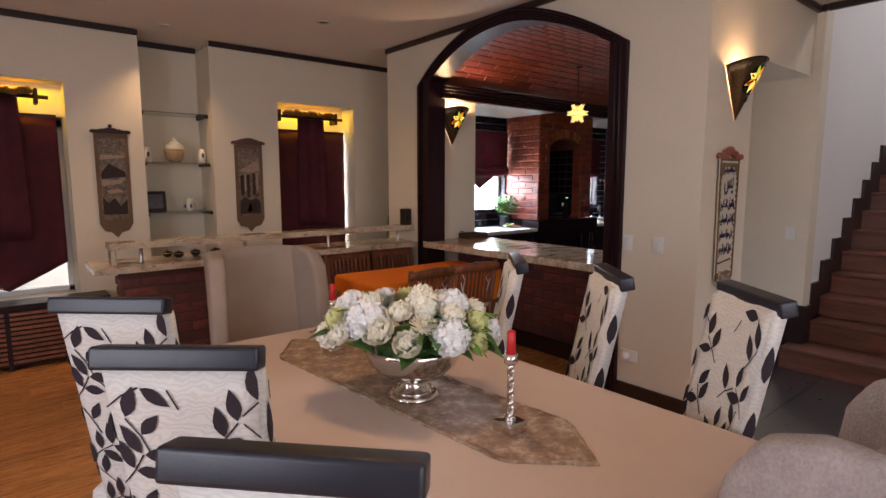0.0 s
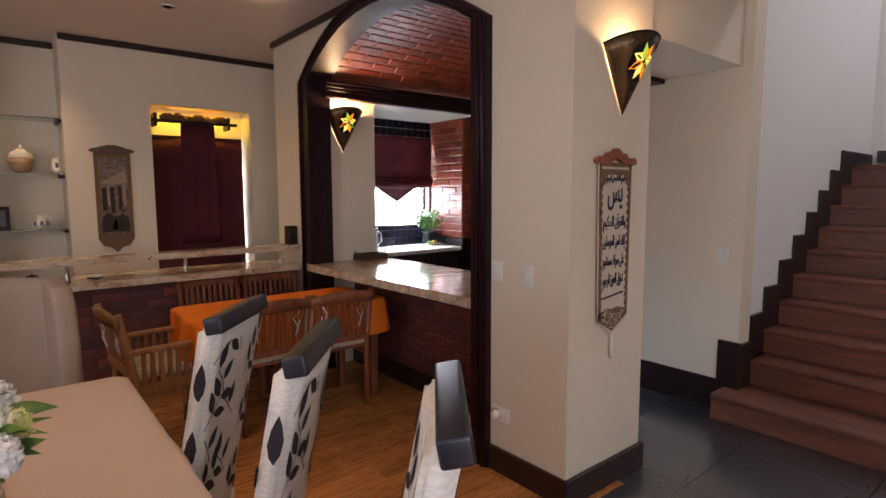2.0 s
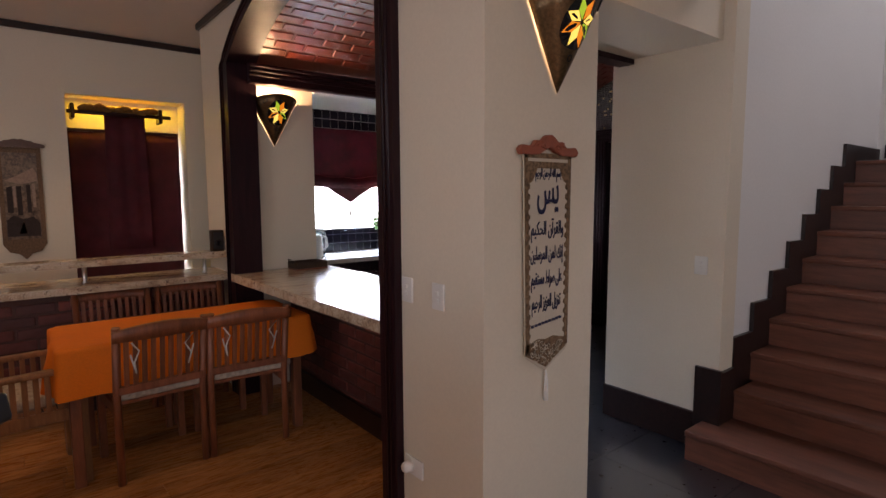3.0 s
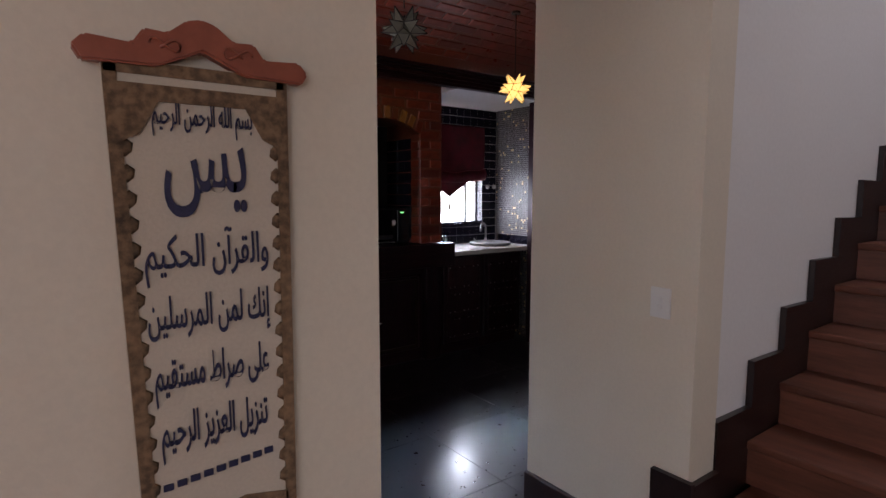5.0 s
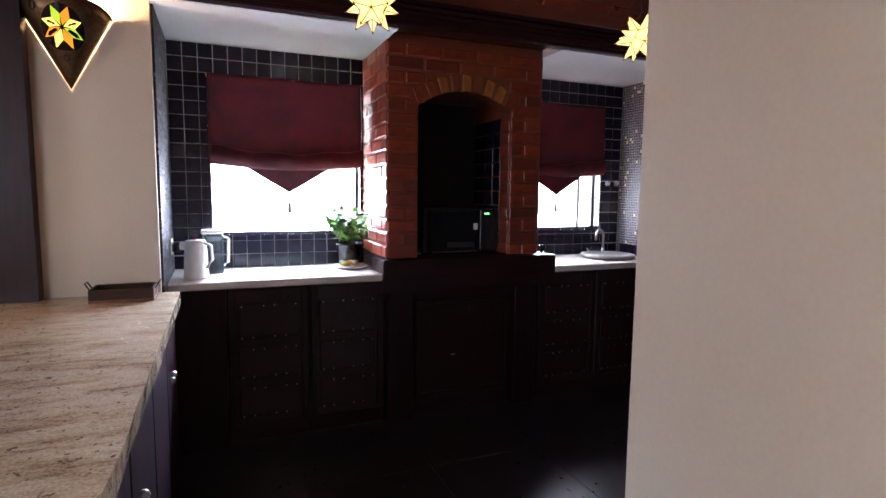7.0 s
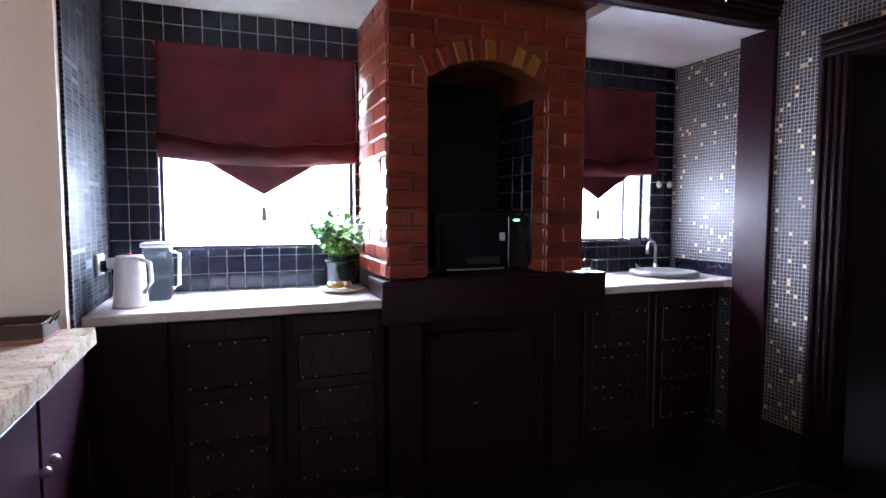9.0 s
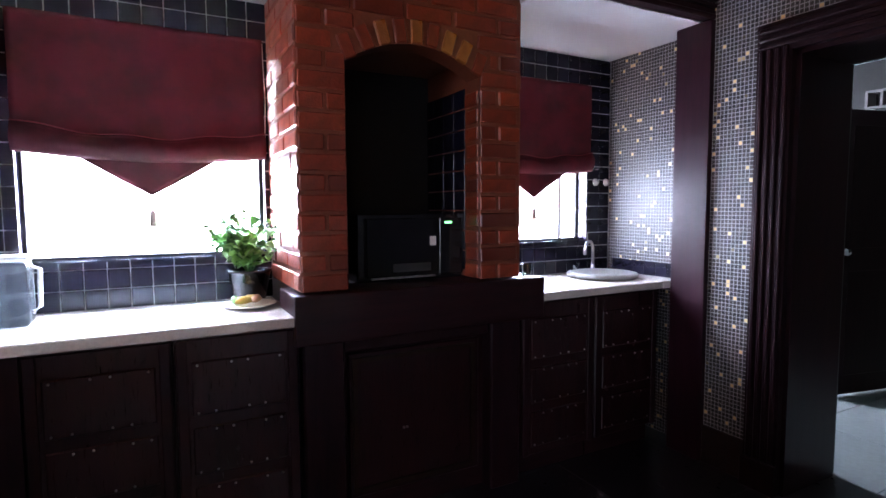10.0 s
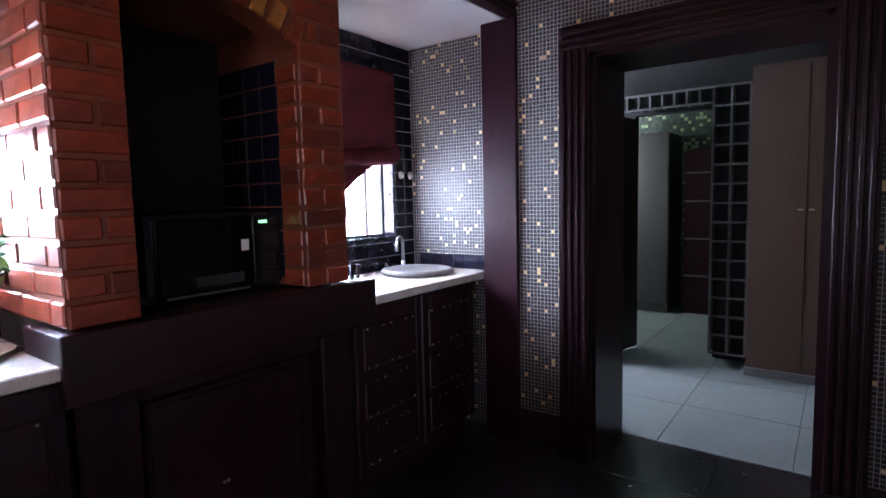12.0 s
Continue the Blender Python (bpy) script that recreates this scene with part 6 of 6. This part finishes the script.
# ---- doorway to the scullery ----
DY0, DY1, DZ = 2.6, 3.5, 1.93
b = bmesh.new()
for y0, y1 in ((DY1, DY1 + 0.15), (DY0 - 0.15, DY0)):
    box(6.668, y0, 0, 6.7, y1, DZ + 0.13, b)
    for k in range(4):
        box(6.655, y0 + 0.012 + 0.034 * k, 0.14, 6.668, y0 + 0.034 + 0.034 * k, DZ + 0.02, b, 0.005)
    box(6.645, y0 - 0.004, 0, 6.668, y1 + 0.004, 0.14, b, 0.004)
    box(6.7, DY1 - 0.02 if y0 > 3 else DY0, 0, 7.1, DY1 if y0 > 3 else DY0 + 0.02, DZ, b)
box(6.668, DY0, DZ, 6.7, DY1, DZ + 0.13, b)
box(6.7, DY0, DZ - 0.02, 7.1, DY1, DZ, b)
for k in range(3):
    box(6.655, DY0 - 0.14, DZ + 0.02 + 0.034 * k, 6.668, DY1 + 0.14, DZ + 0.042 + 0.034 * k, b, 0.005)
structure("door_casing", b, M_darkv)
b = box(7.1, 1.56, 0, 7.15, DY0, 2.4)
box(7.1, DY1, 0, 7.15, 5.2, 2.4, b)
box(7.1, DY0, 2.1, 7.15, DY1, 2.4, b)
box(7.15, 1.56, 0, 11.2, 1.62, 2.4, b)
box(7.1, 5.2, 0, 11.2, 5.3, 0.9, b)
box(7.1, 5.2, 2.1, 11.2, 5.3, 2.4, b)
for x0, x1 in ((7.1, 7.5), (8.5, 9.4), (10.4, 11.2)):
    box(x0, 5.2, 0.9, x1, 5.3, 2.1, b)
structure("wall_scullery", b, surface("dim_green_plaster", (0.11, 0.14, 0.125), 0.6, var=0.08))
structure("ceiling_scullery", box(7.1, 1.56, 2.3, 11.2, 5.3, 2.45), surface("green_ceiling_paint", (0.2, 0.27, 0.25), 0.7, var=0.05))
structure("wall_pantry_back", box(11.0, 1.5, 0, 11.1, 5.2, 2.4), mosaic("green_mosaic", 1, (0.04, 0.04), (0.03, 0.045, 0.035), (0.08, 0.11, 0.07), (0.4, 0.5, 0.25), (0.08, 0.1, 0.08), 0.8))
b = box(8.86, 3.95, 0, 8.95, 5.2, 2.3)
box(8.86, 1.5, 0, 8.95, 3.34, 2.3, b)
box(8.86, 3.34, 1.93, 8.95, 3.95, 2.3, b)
structure("wall_partition", b, M_matt_black)


def bottle_rack(y0, y1, z0, z1, ny, nz):
    c = thing("bottle_rack", "dark wooden pigeon-hole wine rack around the far doorway", "wine rack", None, "pigeon-hole racks")
    part("back_board", box(8.82, y0, z0, 8.855, y1, z1), M_matt_black, c)
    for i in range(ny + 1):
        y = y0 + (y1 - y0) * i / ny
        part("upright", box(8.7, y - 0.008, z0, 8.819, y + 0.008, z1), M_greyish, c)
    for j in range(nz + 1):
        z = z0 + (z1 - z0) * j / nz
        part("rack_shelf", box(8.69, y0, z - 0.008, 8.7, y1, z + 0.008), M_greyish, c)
    return c


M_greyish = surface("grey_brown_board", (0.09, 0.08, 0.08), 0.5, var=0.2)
bottle_rack(3.1, 3.34, 0.08, 2.06, 2, 14)
bottle_rack(3.345, 4.15, 1.95, 2.06, 9, 1)
c = thing("tall_cupboard", "tall plain brown cupboard with small handles", "cupboard")
part("body", box(8.52, 2.3, 0.06, 8.85, 3.07, 2.13), surface("brown_board", (0.07, 0.036, 0.026), 0.45, var=0.15), c)
part("plinth", box(8.5, 2.3, 0, 8.85, 3.08, 0.06, None, 0.004), M_joint, c)
for y in (2.7, 2.76):
    part("handle", box(8.505, y, 1.16, 8.52, y + 0.03, 1.168), M_steel, c)
part("door_gap", box(8.517, 2.74, 0.1, 8.5195, 2.744, 2.1), M_black, c)
door = thing("open_door", "dark panelled door standing open with steel knob", "door", pose(8.84, 3.96, 0, 0, 0, 168))
part("leaf", box(0, 0.0, 0.02, 0.62, 0.035, 1.9, None, 0.003), M_darkv, door)
for z0, z1 in ((0.15, 0.85), (1.0, 1.8)):
    for s in (-0.004, 0.035):
        part("panel", box(0.1, s, z0, 0.52, s + 0.004, z1, None, 0.002), M_darkv, door)
part("knob", ball(0.025, 2, Matrix.Translation((0.57, 0.065, 0.98))), M_steel, door)
c = thing("pantry_cupboard", "tall dark cupboard in the far pantry", "cupboard")
part("body", box(10.4, 4.05, 0, 10.98, 4.55, 1.95, None, 0.005), surface("grey_board", (0.05, 0.045, 0.045), 0.5), c)
part("door", box(10.385, 4.06, 0.1, 10.399, 4.54, 1.94, None, 0.003), surface("grey_door_board", (0.055, 0.05, 0.05), 0.45), c)
c = thing("low_cupboard", "dark shelved cupboard in the far pantry", "cupboard")
part("body", box(10.5, 3.3, 0, 10.98, 3.92, 1.75, None, 0.005), M_dark, c)
for z in (0.4, 0.8, 1.2, 1.5):
    part("shelf_edge", box(10.488, 3.3, z, 10.499, 3.92, z + 0.02), M_greyish, c)

# ---- pieces: tiles, bricks and boards ----


def lay_tiles(wall, x0, x1, z0, z1, size, y, holes, mesh):
    """Tiles on a wall, cut where they meet a hole."""
    nx, nz = round((x1 - x0) / size), round((z1 - z0) / size)
    sx, sz = (x1 - x0) / nx, (z1 - z0) / nz
    for i in range(nx):
        for j in range(nz):
            a, b_, c_, d_ = x0 + i * sx, x0 + (i + 1) * sx, z0 + j * sz, z0 + (j + 1) * sz
            for h0, h1, k0, k1 in holes:
                if a < h1 and b_ > h0 and c_ < k1 and d_ > k0:
                    cuts = [(a, min(b_, h0), c_, d_), (max(a, h1), b_, c_, d_), (a, b_, c_, min(d_, k0)), (a, b_, max(c_, k1), d_)]
                    a, b_, c_, d_ = max(cuts, key=lambda q: max(0.0, q[1] - q[0]) * max(0.0, q[3] - q[2]) if q[1] > q[0] and q[3] > q[2] else 0.0)
            if b_ - a > 0.012 and d_ - c_ > 0.012:
                piece("tile", mesh, wall, pose((a + b_) / 2, y, (c_ + d_) / 2) @ Matrix.Diagonal(((b_ - a) / size, 1, (d_ - c_) / size, 1)))


tile_mesh = shared("tile", box(-0.0385, -0.004, -0.0385, 0.0385, 0.004, 0.0385, None, 0.0015), M_tile)
lay_tiles(wall_kitchen, KX0 + 0.01, 4.77, TOP, 2.165, 0.082, KY + 0.003, [W1], tile_mesh)
lay_tiles(wall_kitchen, 5.66, KX1, TOP, 2.165, 0.082, KY + 0.003, [W2], tile_mesh)
splash = tagged(new("wall_splashback"), kind="structure")
for i in range(6):
    piece("tile", tile_mesh, splash, pose(KX1 - 0.003, 4.165 + 0.082 * i, TOP + 0.042, 0, 0, 90))


def brick_mesh(l, h, d, material):
    b = box(-l / 2, -d / 2, -h / 2, l / 2, d / 2, h / 2, None, 0.006)
    for v in b.verts:
        v.co += Vector((noise.noise(v.co * 40), noise.noise(v.co * 40 + Vector((5, 0, 0))), noise.noise(v.co * 40 + Vector((0, 7, 0))))) * 0.0022
    return shared("brick", b, material)


def lay_bricks(parent, length, height, at, full, header, bl=0.205, bh=0.063, gap=0.012, hole=None, start=0.0):
    """Courses along local x, from the pose at."""
    rr = random.Random(int(length * 100))
    row, z = 0, 0.0
    while z + bh <= height + 0.02:
        x = -(bl + gap) / 2 * (row % 2) + start
        while x < length - 0.02:
            spans = [(max(x, 0.0), min(x + bl, length))]
            h0, h1 = hole(z + bh / 2) if hole else (9, 9)
            spans = [q for a, e in spans for q in ((a, min(e, h0)), (max(a, h1), e))]
            for a, e in spans:
                if e - a > 0.02:
                    k = (e - a) / bl
                    me, w = (full, bl) if k > 0.6 else (header, bl / 2)
                    piece("brick", me, parent, at @ pose((a + e) / 2, rr.uniform(-0.002, 0.002), z + bh / 2, rr.uniform(-0.6, 0.6), rr.uniform(-0.4, 0.4), 0) @ Matrix.Diagonal(((e - a) / w, 1, 1, 1)))
            x += bl + gap
        z += bh + gap
        row += 1


full_m, half_m = brick_mesh(0.205, 0.063, 0.026, M_brick), brick_mesh(0.1025, 0.063, 0.026, M_brick)
half_o = brick_mesh(0.1025, 0.063, 0.026, M_brick_yellow_lit)
full_g, half_g = brick_mesh(0.205, 0.063, 0.026, M_brick_gloss), brick_mesh(0.1025, 0.063, 0.026, M_brick_gloss)
lay_bricks(bar_wall, 1.99, 0.8, pose(3.438, 3.995, 0.01, 0, 0, -90), full_m, half_m)
lay_bricks(half_wall, 2.43, 0.79, pose(0.61, 4.308, 0.01), full_m, half_m)
lay_bricks(half_wall, 0.2, 0.79, pose(0.598, 4.5, 0.01, 0, 0, -90), full_m, half_m)


def recess(z):
    """The part of a course that the recess and its arch of bricks take out."""
    Z = 0.968 + z
    if Z < OZ1 + 0.02:
        return OX0 - CX0, OX1 - CX0
    rest = OTOP + 0.1 - Z
    if rest <= 0.01:
        return 9, 9
    half = (OX1 - OX0) / 2 + 0.05 - max(0.0, 0.09 - rest) * 2.2
    mid = (OX0 + OX1) / 2 - CX0
    return mid - half, mid + half


lay_bricks(chimney, CX1 - CX0, 1.22, pose(CX0, CY + 0.004, 0.968), full_g, half_g, hole=recess)
lay_bricks(chimney, 0.112, 0.86, pose(OX1 + 0.007, CY + 0.012, 0.968, 0, 0, 90), full_g, half_g)
lay_bricks(chimney, KY - CY, 1.22, pose(CX0 + 0.004, KY - 0.003, 0.975, 0, 0, -90), full_g, half_g)
lay_bricks(chimney, KY - CY, 1.22, pose(CX1 - 0.004, CY, 0.975, 0, 0, 90), full_g, half_g)
for k in range(9):
    t = (k + 0.5) / 9
    x = OX0 - 0.03 + (OX1 - OX0 + 0.06) * t
    slope = math.degrees(math.atan((recess_z(min(x + 0.02, OX1)) - recess_z(max(x - 0.02, OX0))) / 0.04))
    piece("arch_brick", half_o if k in (2, 4, 6, 7) else half_g, chimney, pose(x, CY - 0.002, recess_z(min(max(x, OX0), OX1)) + 0.048, 0, -slope + 90, 0) @ Matrix.Diagonal((0.9, 1, 0.84, 1)))

# vault bricks along the barrel
arc = [(y, arch_z(y)) for y in np.linspace(2.12, 3.86, 200)]
lengths = [0.0]
for p, q in zip(arc, arc[1:]):
    lengths.append(lengths[-1] + math.hypot(q[0] - p[0], q[1] - p[1]))
vault_parts = tagged(new("vault_bricks"), kind="structure")
rest = bmesh.new()
courses = int(lengths[-1] / 0.077)
for i in range(courses):
    s = (i + 0.5) * lengths[-1] / courses
    k = min(198, int(np.searchsorted(lengths, s)))
    y, z = arc[k]
    ang = math.degrees(math.atan2(arc[k + 1][1] - arc[k - 1][1], arc[k + 1][0] - arc[k - 1][0]))
    x = 3.17 - 0.11 * (i % 2)
    while x < 6.68:
        a, e = max(x, 3.16), min(x + 0.205, 6.69)
        if e - a > 0.04:
            m = pose((a + e) / 2, y, z + 0.033, ang + 90, 0, 0) @ pose(0, 0, 0, 0, random.uniform(-0.6, 0.6), 0) @ Matrix.Diagonal(((e - a) / 0.205, 1, 1, 1))
            if x < 5.6 and len(vault_parts.children) < 300:
                piece("brick", full_g, vault_parts, m)
            else:
                join(rest, box(-0.1, -0.013, -0.031, 0.1, 0.013, 0.031), m)
        x += 0.217
tagged(part("vault_brick_rest", rest, M_brick_gloss), kind="stuff")

# laminate boards in the dining room
floor_dining = structure("floor_dining", box(-2.6, -2.45, -0.019, XA + 0.39, 5.4, -0.009), M_under)
board = {}
rr = random.Random(5)
y = -2.44
row = 0
while y < 5.36:
    x = -2.6 - rr.uniform(0, 1.1)
    while x < XA + 0.39:
        a, e = max(x, -2.6), min(x + 1.18, XA + 0.39)
        if e - a > 0.05:
            if y < YP - 0.1:
                e = min(e, XA + 0.0)
            if e - a > 0.05:
                key = "board"
                if key not in board:
                    board[key] = shared("board", box(-0.5, -0.0655, -0.008, 0.5, 0.0655, 0.0, None, 0.001), M_plank)
                piece("board", board[key], floor_dining, pose((a + e) / 2, y + 0.066, -0.0005) @ Matrix.Diagonal(((e - a - 0.0015), 1, 1, 1)))
        x += 1.18
    y += 0.1325
    row += 1

floor_tiles = structure("floor_kitchen", box(XA, -2.45, -0.0195, 7.1, 4.66, -0.0115), M_joint)
tile_f = shared("floor_tile", box(-0.2985, -0.2985, -0.01, 0.2985, 0.2985, 0.0, None, 0.0015), M_slate)
for i in range(7):
    for j in range(-4, 8):
        x0, y0 = XA + 0.0 + 0.6 * i, j * 0.6
        x1, y1 = min(x0 + 0.6, 7.1), min(y0 + 0.6, 4.66)
        if y0 > 1.3:
            x0 = max(x0, 3.44)
        if x1 - x0 > 0.05 and y1 - y0 > 0.05:
            piece("floor_tile", tile_f, floor_tiles, pose((x0 + x1) / 2, (y0 + y1) / 2, -0.0012) @ Matrix.Diagonal(((x1 - x0) / 0.6, (y1 - y0) / 0.6, 1, 1)))
floor_grey = structure("floor_scullery", box(7.1, 1.5, -0.0195, 11.0, 5.2, -0.0115), M_joint)
tile_g = shared("floor_tile_grey", box(-0.2985, -0.2985, -0.01, 0.2985, 0.2985, 0.0, None, 0.0015), M_greytile)
for i in range(7):
    for j in range(7):
        x0, y0 = 7.1 + 0.6 * i, 1.5 + j * 0.6
        x1, y1 = min(x0 + 0.6, 11.0), min(y0 + 0.6, 5.2)
        if x1 - x0 > 0.05 and y1 - y0 > 0.05:
            piece("floor_tile", tile_g, floor_grey, pose((x0 + x1) / 2, (y0 + y1) / 2, -0.001) @ Matrix.Diagonal(((x1 - x0) / 0.6, (y1 - y0) / 0.6, 1, 1)))
